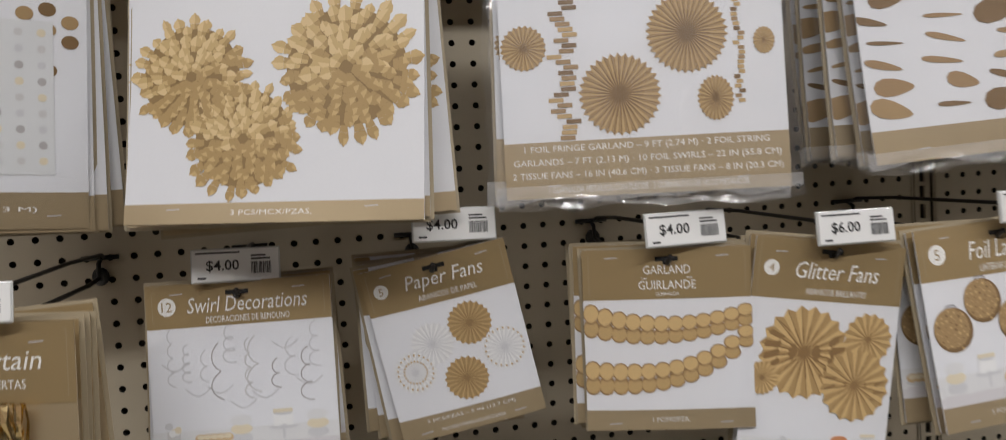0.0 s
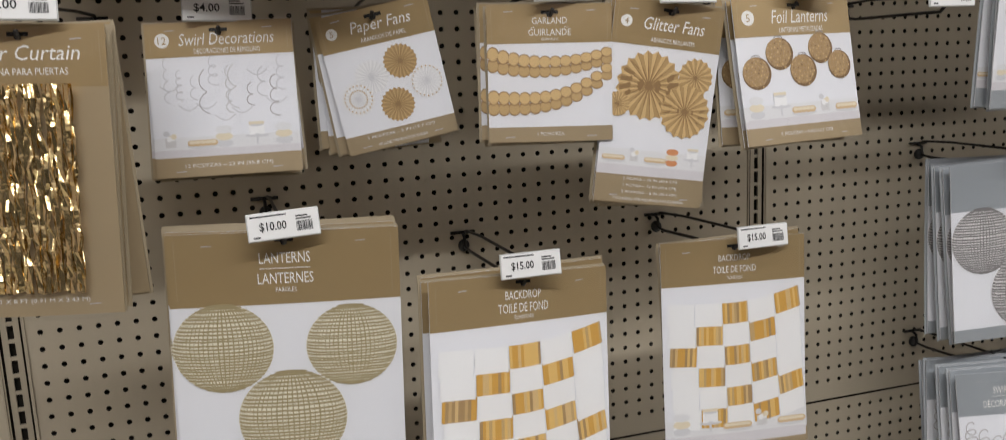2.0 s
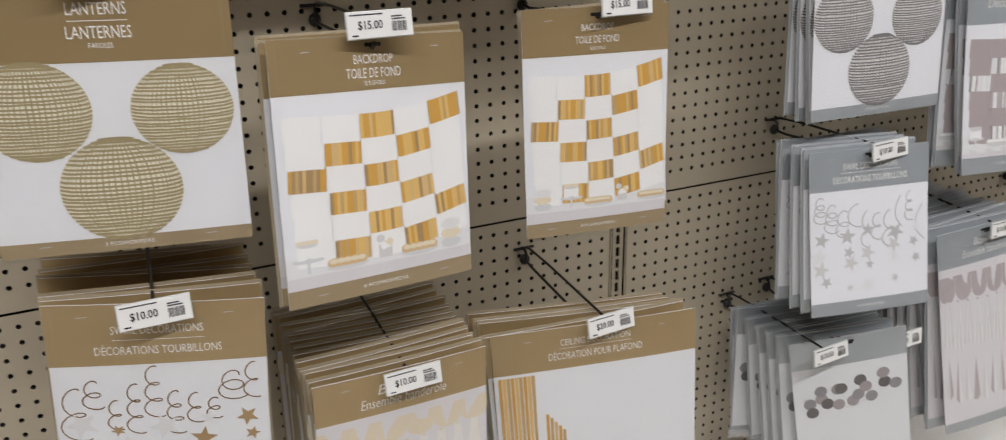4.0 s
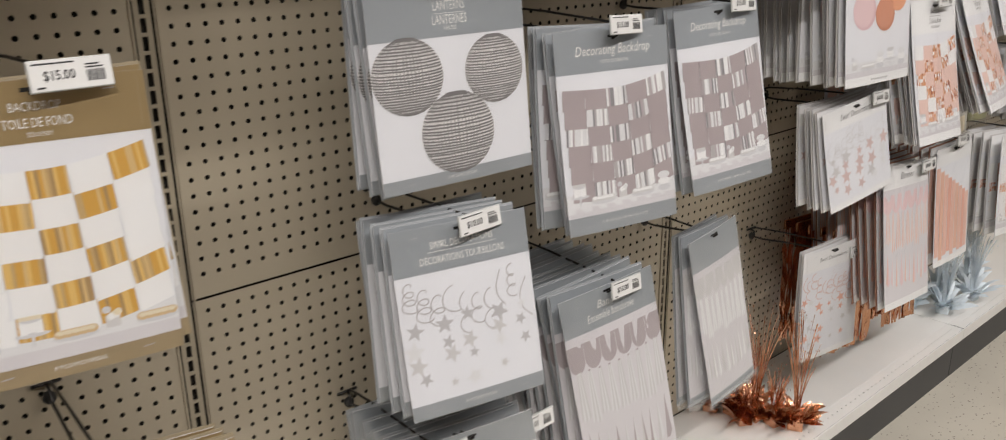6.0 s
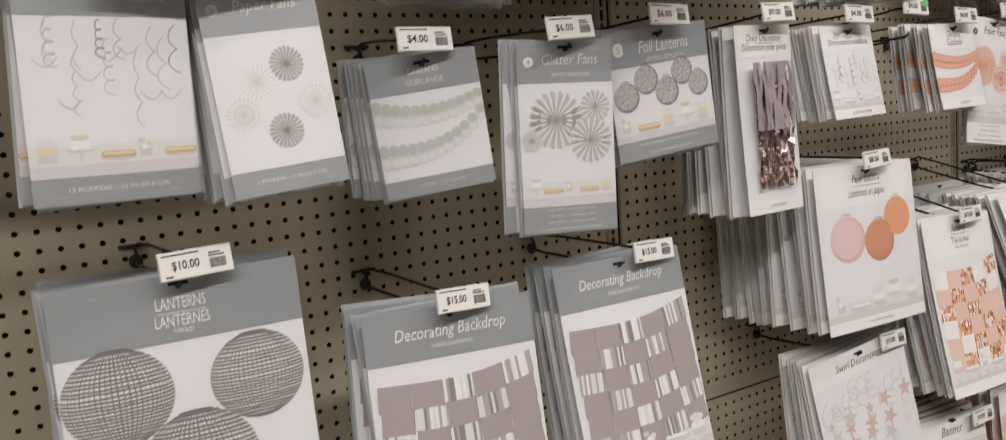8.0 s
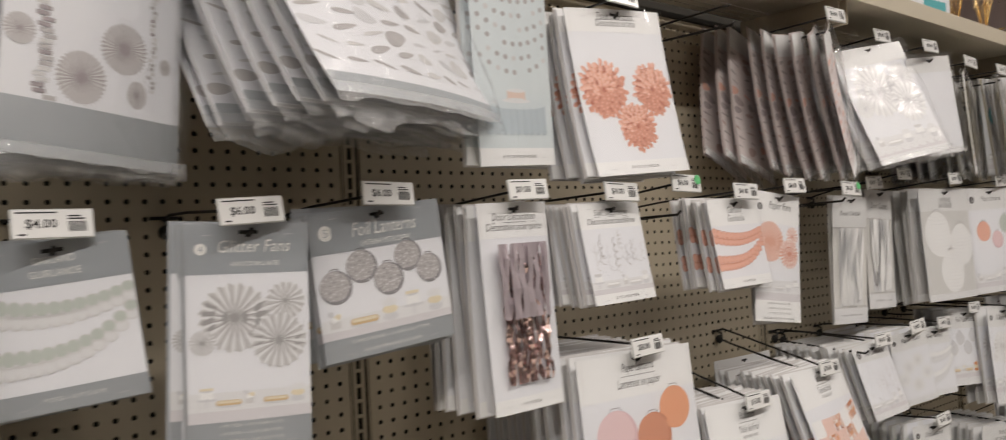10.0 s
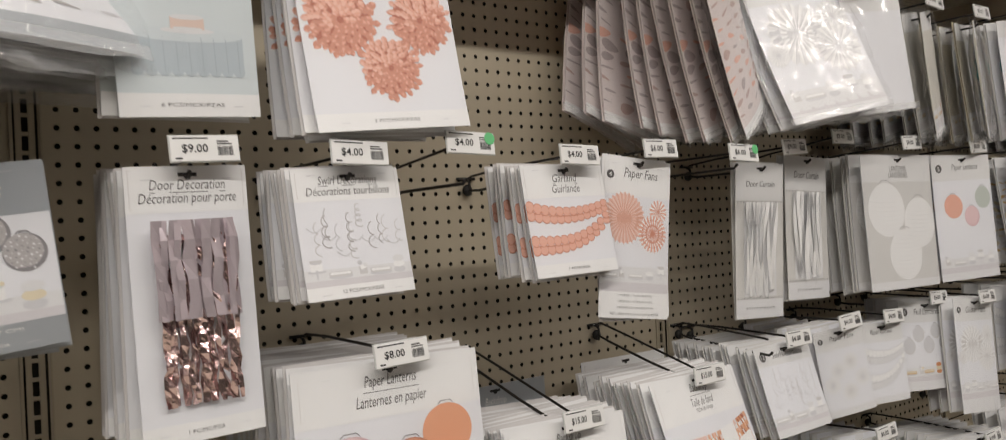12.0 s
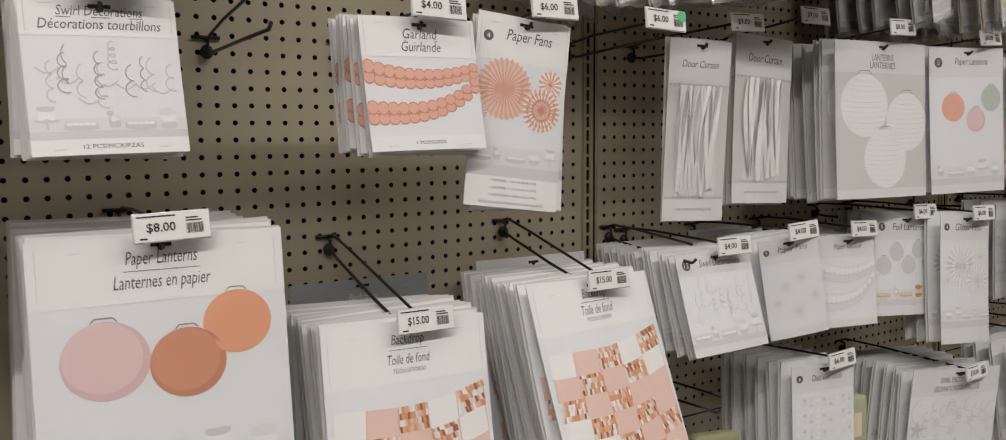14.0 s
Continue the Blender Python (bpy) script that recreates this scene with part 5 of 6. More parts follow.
package("sb2", P["sb2"],  "silver", pic_fans((GREY, GREY2, GREY3), (WHITE, WHITE2, SHADE)), "silver and white paper fans package", title=(T("Paper Fans", 0.5, 0.14, 0.6),), foot=(("5 PCS/PZAS – 5 IN (12.7 CM)", 0.62),), badge="5", head=0.24, tail=0.12, stack=6)
package("sb3", P["sb3"], "silver", pic_garland((SAGE, WHITE2, GREY2)), "pale grey paper garland package with silver header", title=(T("GARLAND", 0.42, 0.075, 0.28), T("GUIRLANDE", 0.72, 0.075, 0.34)), foot=(("1 PC/PZA – 12 FT (3.65 M)", 0.42),), head=0.26, tail=0.13, stack=6)
package("sb4", P["sb4"],  "silver", pic_bigfans((ink((0.52, 0.51, 0.51)), WHITE2, ink((0.33, 0.32, 0.32)))), "silver glitter fans package in a clear sleeve", title=(T("Glitter Fans", 0.45, 0.15, 0.66), T("ABANICOS BRILLANTES", 0.8, 0.055, 0.45)),
        foot=(("1 PC/PZA – 16 IN (40.6 CM)", 0.5), ("1 PC/PZA – 12 IN (30.4 CM)", 0.5), ("2 PCS/PZAS – 8 IN (20.3 CM)", 0.52), ("INCLUDES STRING/INCLUYE CUERDA", 0.66)), badge="4", head=0.22, tail=0.14, stack=3, foot_size=0.005)
package("sb5", P["sb5"],  "silver", pic_foilballs(GREY, WHITE2), "silver foil lanterns package hanging on a hook", title=(T("Foil Lanterns", 0.5, 0.13, 0.55), T("LINTERNAS METALIZADAS", 0.85, 0.05, 0.42)),
        foot=(("5 PCS/PZAS – 5 IN (12.7 CM)", 0.6), ("INCLUDES STRING/INCLUYE CUERDA", 0.45)), badge="5", head=0.28, tail=0.15, stack=3, foot_size=0.0055)
package("sc1", P["sc1"], "silver", pic_weave(*SW), "silver string lanterns package with a grey header", title=(T("LANTERNS", 0.42, 0.07, 0.2), T("-", 0.56, 0, 0.2), T("LANTERNES", 0.68, 0.07, 0.22), T("FAROLES", 0.84, 0.03, 0.08)), foot=(("3 PCS/MCX/PZAS.", 0.2),), head=0.26, tail=0.07, stack=3, step=0.02)
for k in ("sc2", "sc3"):
    package(k, P[k], "silver", pic_backdrop((ink((0.40, 0.345, 0.35)), ink((0.27, 0.235, 0.24))), (WHITE, WHITE2, WHITE, GREY3, MAUVE2, WHITE2, GREY)), "mauve and white fringe backdrop package with grey header", title=(T("Decorating Backdrop", 0.5, 0.1, 0.66), T("FONDO DECORATIVO", 0.75, 0.035, 0.25)),
            foot=(("8 PCS/PZAS – 60 IN (152.4 CM)", 0.42),), head=0.2, tail=0.09, stack=3, step=0.022, curl=0.01)
package("sd1", P["sd1"], "silver", pic_swirlstars(GREY, ink((0.50, 0.49, 0.50))), "silver swirl and star decorations package", title=(T("SWIRL DECORATIONS", 0.42, 0.07, 0.46), T("-", 0.56, 0, 0.5), T("DÉCORATIONS TOURBILLONS", 0.72, 0.07, 0.62)), foot=(("30 PCS/MCX/PZAS.", 0.24),), head=0.24, tail=0.08, stack=4, step=0.022)
package("sd2", P["sd2"], "silver", pic_banner((GREY2, WHITE2, MAUVE2)), "silver tassel banner package in a deep stack", title=(T("Banner", 0.4, 0.1, 0.26), T("Ensemble banderole", 0.7, 0.1, 0.5)), head=0.17, tail=0.05, stack=9, step=0.024)
package("se1", P["se1"], "silver", pic_rounds((GREY3, ink((0.11, 0.10, 0.10)), MAUVE)), "silver round-mirror garland package in a clear bag", bag=True, head=0.2, tail=0.06, stack=6, step=0.03)
package("sd3", (2.29, -0.235, 0.845, -4, -3, -12, 0.16, 0.42), "silver", pic_banner((WHITE2, WHITE, GREY2)), "silver tassel garland package turned sideways", bag=True, head=0.18, tail=0.05, stack=2, step=0.02)

package("sa0", (1.335, -0.29, 2.05, -2, -2, 1, 0.18, 0.33), "silver", pic_dots((GREY2, GREY, SHADE), True), "silver dotted string garland package on a hook", head=0.12, tail=0.10, stack=4)
package("sa9", (1.62, -0.29, 2.05, 2, -4, 1, 0.22, 0.34), "silver", pic_pompoms((GREY3, GREY, GREY2, WHITE2), ((-0.285, 0.665, 0.21), (0.243, 0.655, 0.25), (-0.10, 0.835, 0.205))), "white card of three grey tissue pompoms on a hook", head=0.0, tail=0.05, stack=3, curl=0.015)

# rose bay
package("ra1", P["ra1"], "rose", pic_pompoms((ink((0.46, 0.165, 0.11)), ink((0.60, 0.28, 0.20)), ink((0.72, 0.39, 0.30)), ink((0.78, 0.49, 0.40))), ((-0.25, 0.45, 0.25), (0.27, 0.45, 0.23), (0.02, 0.74, 0.21))), "white card of three coral tissue pompoms on a hook", title=(T("Tissue Decorations", 0.3, 0.085, 0.38), T("-", 0.45, 0, 0.42), T("Décorations en tissu", 0.6, 0.085, 0.42)), foot=(("3 PCS/MCX/PZAS", 0.3),), head=0.14, tail=0.08, stack=4, curl=0.02, step=0.02)
r = package("rb1", P["rb1"], "rose", pic_plain, "rose gold foil door decoration in a white windowed package", title=(T("Door Decoration", 0.4, 0.12, 0.62), T("-", 0.56, 0, 0.62), T("Décoration pour porte", 0.72, 0.12, 0.8)), foot=(("1 PC/MC/PZA", 0.3),), head=0.17, tail=0.07, stack=6, step=0.022)
f = foil_curtain(ROSEFOIL, P["rb1"][6] * 0.60, P["rb1"][7] * 0.62, -P["rb1"][7] * 0.25, 20, 5, 0.0, 0.7, 17)
f.parent = r
f = foil_curtain(surface("lilac_foil", (0.62, 0.54, 0.58), 0.2, 0.45, 0.2, 300, 0.06, 30, 0.1), P["rb1"][6] * 0.68, P["rb1"][7] * 0.36, -P["rb1"][7] * 0.20, 18, 6, 0.0, 0.16, 5)
f.location.y = -0.008
f.parent = r
package("rb2", P["rb2"], "rose", pic_swirls(GREY, 11, False), "white swirl decorations package on a hook", title=(T("Swirl Decorations", 0.36, 0.1, 0.55), T("-", 0.52, 0, 0.55), T("Décorations tourbillons", 0.7, 0.1, 0.78)), foot=(("12 PCS/MCX/PZAS", 0.38),), head=0.25, tail=0.1, stack=7)
package("rb3", P["rb3"], "rose", pic_garland((ROSE2, ROSE2, ROSE)), "coral paper garland package on a white card", title=(T("Garland", 0.42, 0.11, 0.3), T("-", 0.58, 0, 0.3), T("Guirlande", 0.74, 0.11, 0.34)), foot=(("1 PC/MC/PZA", 0.26),), head=0.3, tail=0.11, stack=6)
package("rb4", P["rb4"],  "rose", pic_rosefans, "rose paper fans package, hanging askew", title=(T("Paper Fans", 0.45, 0.15, 0.55),),
        foot=(("1 PC/PZA – 16 IN (40.6 CM)", 0.5), ("1 PC/PZA – 12 IN (30.4 CM)", 0.5), ("2 PCS/PZAS – 8 IN (20.3 CM)", 0.52), ("INCLUDES STRING/INCLUYE CUERDA", 0.7)), badge="4", head=0.24, tail=0.16, stack=1, foot_size=0.005)
package("rc1", P["rc1"], "rose", pic_paperballs((PINK, CORAL, ink((0.74, 0.37, 0.23))), ((-0.235, 0.29, 0.168), (0.08, 0.345, 0.153), (0.29, 0.155, 0.143))), "pink and coral paper lanterns package on a hook", title=(T("Paper Lanterns", 0.36, 0.08, 0.28), T("-", 0.52, 0, 0.3), T("Lanternes en papier", 0.72, 0.08, 0.38)), foot=(("3 PCS/MCX/PZAS", 0.25),), head=0.24, tail=0.07, stack=12, step=0.02)
for k in ("rc2", "rc3"):
    package(k, P[k], "rose", pic_backdrop((PALEROSE, ROSE2), (COPPERINK, PALEROSE, WHITE, COPPERINK, WHITE2, ROSE3, ink((0.72, 0.42, 0.27))), ((WHITE, GREY2), (BLUSH, ROSE2), (BLUSH, ROSE2))), "rose and white fringe backdrop package", title=(T("Backdrop", 0.32, 0.08, 0.2), T("-", 0.46, 0, 0.24), T("Toile de fond", 0.62, 0.08, 0.26), T("TELÓN DE FONDO", 0.8, 0.035, 0.2)), head=0.22, tail=0.06, stack=10, step=0.016, curl=0.012)
package("rd1", P["rd1"], "rose", pic_swirlstars(GREY2, ink((0.64, 0.50, 0.48))), "white and rose swirl and star package, hanging askew", title=(T("Swirl Decorations", 0.5, 0.08, 0.5),), head=0.2, tail=0.06, stack=4, step=0.015)
package("rd2", P["rd2"], "rose", pic_banner((PALEROSE, WHITE2, PINK)), "rose tassel banner package in a deep stack", title=(T("Banner", 0.5, 0.1, 0.3),), back_mat=COPPERBACK, head=0.16, tail=0.05, stack=9, step=0.022)
package("rd3", P["rd3"], "rose", pic_strips((PALEROSE, ink((0.74, 0.47, 0.36)), PALEROSE, ROSE2)), "peach paper strip curtain package in a deep stack", back_mat=COPPERBACK, head=0.14, tail=0.05, stack=8, step=0.022)
package("re1", P["re1"], "rose", pic_swirlstars(ink((0.66, 0.42, 0.36)), ROSE2), "white and rose swirl package near the base deck", title=(T("Swirl Decorations", 0.5, 0.08, 0.5),), head=0.18, tail=0.05, stack=2)
package("ra2", (3.52, -0.30, 2.07, 24, -3, -22, 0.24, 0.33), "rose", pic_leaves((ink((0.5, 0.36, 0.33)), ROSE2, ink((0.42, 0.36, 0.36)))), "clear bag of rose foil leaf garlands on a hook", bag=True, head=0.15, tail=0.06, stack=8, step=0.034, bow=0.006, curl=0.02, roll_back=18, card_mat=ink((0.70, 0.63, 0.62)), back_mat=ink((0.64, 0.56, 0.54)))
for k, (x, z, tone) in enumerate(((3.16, 1.30, "rose"), (3.49, 1.31, "rose"))):
    package("rear_%d" % k, (x, -0.05, z, 0, -3, 0, 0.235, 0.34), "silver" if k == 0 else "rose", pic_backdrop((PALEROSE, ROSE2), (COPPERINK, PALEROSE, WHITE, COPPERINK, WHITE2, ROSE3, ink((0.72, 0.42, 0.27))), ((WHITE, GREY2), (BLUSH, ROSE2), (BLUSH, ROSE2))), "rose fringe backdrop package pushed back on its hook", title=(T("Backdrop", 0.4, 0.08, 0.2), T("Toile de fond", 0.7, 0.08, 0.26)), head=0.22, tail=0.05, stack=0, sleeve=False)

# white bay
for k, seed in (("wb1", 11), ("wb2", 12)):
    r = package(k, P[k], "white", pic_curtainframe, "white fringe door curtain in a pale windowed package", title=(T("Door Curtain", 0.55, 0.14, 0.6),), foot=(("3 FT X 8 FT (0.91 M X 2.43 M)", 0.6),), head=0.24, tail=0.12, stack=1, card_mat=BACKS["white"])
    f = ribbon_bundle(P[k][6] * 0.62, P[k][7] * 0.62, -P[k][7] * 0.25, seed, SATIN)
    f.parent = r
package("wb3", P["wb3"], "white", pic_whiteballs, "white paper lanterns package on a hook", title=(T("LANTERNS", 0.5, 0.07, 0.24), T("LANTERNES", 0.75, 0.07, 0.28)), head=0.2, tail=0.06, stack=8, step=0.024)
package("wb4", P["wb4"],  "white", pic_paperballs((ROSE2, PINK, SAGE), ((-0.2, 0.28, 0.15), (0.1, 0.4, 0.13), (0.32, 0.2, 0.14))), "pastel paper lanterns package on a hook", title=(T("Paper Lanterns", 0.5, 0.1, 0.5),), badge="5", head=0.2, tail=0.06, stack=5, step=0.024)
package("wc1", P["wc1"],  "white", pic_swirls(GREY2, 10, False), "white swirl decorations package on a hook", title=(T("Swirl Decorations", 0.5, 0.1, 0.62),), badge="12", head=0.22, tail=0.08, stack=10, step=0.02)
package("wc2", P["wc2"],  "white", pic_fans((WHITE2, WHITE, GREY2), (WHITE2, WHITE, SHADE)), "white paper fans package on a hook", title=(T("Paper Fans", 0.5, 0.13, 0.56),), badge="5", head=0.24, tail=0.08, stack=6, step=0.03)
package("wc3", P["wc3"], "white", pic_garland((WHITE, WHITE2, SHADE)), "white paper garland package on a hook", title=(T("Paper Garland", 0.5, 0.11, 0.5),), head=0.24, tail=0.08, stack=4, step=0.03)
package("wc4", P["wc4"],  "white", pic_foilballs(SHADE, WHITE), "white foil lanterns package on a hook", title=(T("Foil Lanterns", 0.5, 0.12, 0.6),), badge="5", head=0.24, tail=0.1, stack=3, step=0.03)
package("wc5", P["wc5"],  "white", pic_bigfans((WHITE2, WHITE, GREY2), False), "white glitter fans package on a hook", title=(T("Glitter Fans", 0.5, 0.14, 0.6),), badge="4", head=0.2, tail=0.12, stack=3, step=0.03)
package("wd1", P["wd1"],  "white", pic_dots((WHITE, SHADE, WHITE2)), "white dot garland package on a hook", title=(T("Dot Garlands", 0.5, 0.12, 0.55),), badge="6", head=0.24, tail=0.08, stack=6, step=0.03)
package("wd2", P["wd2"], "white", pic_swirlstars(SHADE, WHITE2), "white swirl and star package on a hook", title=(T("SWIRL DECORATIONS", 0.42, 0.06, 0.4), T("DÉCORATIONS TOURBILLONS", 0.72, 0.06, 0.52)), head=0.24, tail=0.08, stack=8, step=0.024)
package("wa1", P["wa1"], "white", pic_bigfans((WHITE, WHITE2, SHADE), False), "white tissue fan package in a glossy clear bag", bag=True, head=0.16, tail=0.06, stack=5, step=0.03, curl=0.01)
package("wa2", P["wa2"], "white", pic_plain, "pale glossy bag of white decorations", bag=True, head=0.16, tail=0.06, stack=3, step=0.03)
package("wa4", P["wa4"], "white", pic_paperballs((TEAL, RED, CORAL), ((-0.1, 0.3, 0.2), (0.2, 0.5, 0.2), (0.2, 0.2, 0.15))), "teal and red tissue decoration package", head=0.14, tail=0.06, stack=4, step=0.03)
FAR = [("leaf", 4.28, 2.04, 0.18, 0.29), ("far", 4.52, 2.04, 0.18, 0.29), ("far", 5.06, 2.04, 0.2, 0.3), ("far", 5.42, 2.04, 0.2, 0.3), ("far", 5.8, 2.04, 0.2, 0.3),
       ("far", 4.76, 1.70, 0.2, 0.28), ("far", 5.05, 1.70, 0.19, 0.28), ("far", 5.36, 1.70, 0.2, 0.3), ("far", 5.7, 1.70, 0.2, 0.3),
       ("far", 4.72, 1.36, 0.17, 0.22), ("far", 4.95, 1.36, 0.17, 0.22), ("far", 5.2, 1.36, 0.17, 0.22), ("far", 5.5, 1.36, 0.2, 0.24), ("far", 5.8, 1.36, 0.2, 0.24),
       ("far", 4.75, 1.04, 0.2, 0.25), ("far", 5.05, 1.04, 0.2, 0.25), ("far", 5.4, 1.04, 0.2, 0.25)]
for i, (k, x, z, w, h) in enumerate(FAR[:5]):
    package("far_%d" % i, (x, -0.30, z, rng.uniform(10, 26), rng.uniform(-7, 2), rng.uniform(-12, 2), w, h), "white", pic_swirls(GREY2, 6), "clear bag of beige and silver party decorations", bag=True, head=0.15, tail=0.06, stack=6, step=0.036, plump=0.014, card_mat=ink(((0.62, 0.60, 0.55), (0.50, 0.47, 0.40), (0.66, 0.65, 0.63))[i % 3]), back_mat=ink(((0.40, 0.39, 0.36), (0.55, 0.49, 0.36), (0.60, 0.60, 0.60))[i % 3]))
for i, (k, x, z, w, h) in enumerate(FAR):
    if i < 5:
        continue
    pic = (pic_leaves((TAN, SHADE, CREAM)), pic_dots((WHITE, SHADE, WHITE2)), pic_swirls(SHADE, 6), pic_paperballs((PINK, WHITE, SAGE), ((-0.2, 0.3, 0.16), (0.15, 0.45, 0.15), (0.3, 0.2, 0.12))), pic_garland((WHITE, WHITE2, SHADE)))[i % 5]
    package("far_%d" % i, (x, -0.30, z, rng.uniform(-12, 6), rng.uniform(-9, -1), rng.uniform(-5, 5), w, h), "white", pic, "pale party decoration package on a hook", title=(T("Decorations", 0.5, 0.1, 0.5),), head=0.2, tail=0.07, stack=3, step=0.035)

# hooks with their price tags: package, hook base x and z, price, tag x, y, z
HOOKS = (
    ("gb0", 0.155, 1.655, "$9.00", 0.117, -0.305, 1.669),
    ("gb1", 0.318, 1.655, "$4.00", 0.318, -0.186, 1.671),
    ("gb2", 0.506, 1.655, "$4.00", 0.527, -0.221, 1.697),
    ("gb3", 0.735, 1.655, "$4.00", 0.741, -0.280, 1.681),
    ("gb4", 0.885, 1.655, "$6.00", 0.900, -0.315, 1.673),
    ("gb5", 1.10, 1.655, "$6.00", 1.105, -0.311, 1.679),
    ("gc1", 0.361, 1.388, "$10.00", 0.368, -0.316, 1.415),
    ("gc2", 0.665, 1.307, "$15.00", 0.671, -0.314, 1.334),
    ("gc3", 1.012, 1.305, "$15.00", 1.034, -0.290, 1.331),
    ("gd1", 0.38, 1.02, "$10.00", 0.371, -0.326, 1.027),
    ("gd2", 0.68, 0.846, "$10.00", 0.681, -0.325, 0.852),
    ("gd3", 1.011, 0.846, "$20.00", 1.008, -0.313, 0.854),
    ("sb3", 1.93, 1.655, "$4.00", 1.913, -0.253, 1.658),
    ("sb4", 2.12, 1.655, "$6.00", 2.117, -0.303, 1.667),
    ("sb5", 2.31, 1.655, "$6.00", 2.318, -0.294, 1.688),
    ("sc1", 1.574, 1.392, "$10.00", 1.592, -0.256, 1.410),
    ("sc2", 1.908, 1.305, "$15.00", 1.926, -0.280, 1.313),
    ("sc3", 2.236, 1.316, "$15.00", 2.277, -0.279, 1.328),
    ("sd1", 1.58, 1.018, "$10.00", 1.572, -0.303, 1.049),
    ("sd2", 1.93, 0.83, "$10.00", 1.926, -0.301, 0.838),
    ("sd3", 2.34, 0.80, "$30.00", 2.375, -0.217, 0.800),
    ("se1", 1.494, 0.646, "$15.00", 1.498, -0.300, 0.666),
    ("se1", 1.60, 0.66, "$10.00", 1.695, -0.300, 0.645),
    ("rb1", 2.60, 1.655, "$9.00", 2.582, -0.287, 1.695),
    ("rb2", 2.768, 1.657, "$4.00", 2.772, -0.313, 1.690),
    ("rb3", 3.150, 1.655, "$4.00", 3.172, -0.292, 1.693),
    ("rb4", 3.34, 1.66, "$6.00", 3.365, -0.287, 1.706),
    ("rc1", 2.816, 1.406, "$8.00", 2.822, -0.310, 1.426),
    ("rc2", 3.123, 1.348, "$15.00", 3.130, -0.321, 1.286),
    ("rc3", 3.455, 1.355, "$15.00", 3.469, -0.286, 1.302),
    ("rd1", 2.829, 1.04, "$10.00", 2.885, -0.298, 1.066),
    ("rd2", 3.08, 0.86, "$10.00", 3.168, -0.326, 0.846),
    ("re1", 2.823, 0.646, "$10.00", 2.963, -0.252, 0.632),
    ("wb1", 3.757, 1.677, "$9.00", 3.818, -0.245, 1.720),
    ("wb2", 3.93, 1.68, "$9.00", 4.022, -0.231, 1.747),
    ("wb3", 4.19, 1.68, "$8.00", 4.221, -0.284, 1.732),
    ("wb4", 4.47, 1.68, "$8.00", 4.520, -0.299, 1.726),
    ("wc1", 3.74, 1.32, "$4.00", 3.769, -0.268, 1.330),
    ("wc2", 3.93, 1.32, "$4.00", 3.944, -0.277, 1.346),
    ("wc3", 4.13, 1.32, "$4.00", 4.159, -0.256, 1.334),
    ("wc4", 4.33, 1.34, "$6.00", 4.366, -0.259, 1.358),
    ("wc5", 4.46, 1.34, "$6.00", 4.483, -0.321, 1.353),
    ("wd1", 4.05, 1.05, "$6.00", 4.076, -0.273, 1.083),
    ("wd2", 4.45, 1.0, "$10.00", 4.477, -0.324, 1.007),
    ("wa1", 3.81, 2.041, "$9.00", 3.866, -0.266, 2.096),
    ("wa2", 4.0, 2.041, "$9.00", 3.965, -0.343, 2.065),
)

for key, xb, zb, price, tx, ty, tz in HOOKS:
    x, y, z, w = INFO[key]
    peg_hook(xb, zb, (x, y, z - 0.013), (tx, ty, tz))
    price_tag(price, tx, ty, tz, rng.uniform(-3, 2))
for xb, zb, tx, tz, price in ((2.945, 1.65, 2.943, 1.705, "$4.00"), (3.60, 1.672, 3.552, 1.698, "$6.00")):
    peg_hook(xb, zb, (tx, -0.29, zb), (tx, -0.31, tz))
    price_tag(price, tx, -0.318, tz, 2, True)
peg_hook(3.165, 2.041, (3.165, -0.28, 2.03), (3.165, -0.29, 2.07))
peg_hook(3.702, 1.328, (3.66, -0.27, 1.31), (3.66, -0.28, 1.34))
peg_hook(1.395, 1.650, (1.34, -0.28, 1.64), (1.335, -0.30, 1.663))
price_tag("$9.00", 1.335, -0.31, 1.661, 0)
EXTRA = ["ga1", "ga2", "ga3", "ga4", "sa0", "sa9", "sa1", "sa2", "sa3", "sb1", "sb2", "ra1", "ra2", "rd3", "wa4"] + ["far_%d" % i for i in range(len(FAR))]
for i, key in enumerate(EXTRA):
    x, y, z, w = INFO[key]
    peg_hook(x, z - 0.012, (x, y, z - 0.013), (x, y - 0.015, z + 0.018))
    price_tag("$%d.00" % (4 + 2 * (i % 4) + (i % 3)), x, y - 0.022, z + 0.02, rng.uniform(-2, 4))


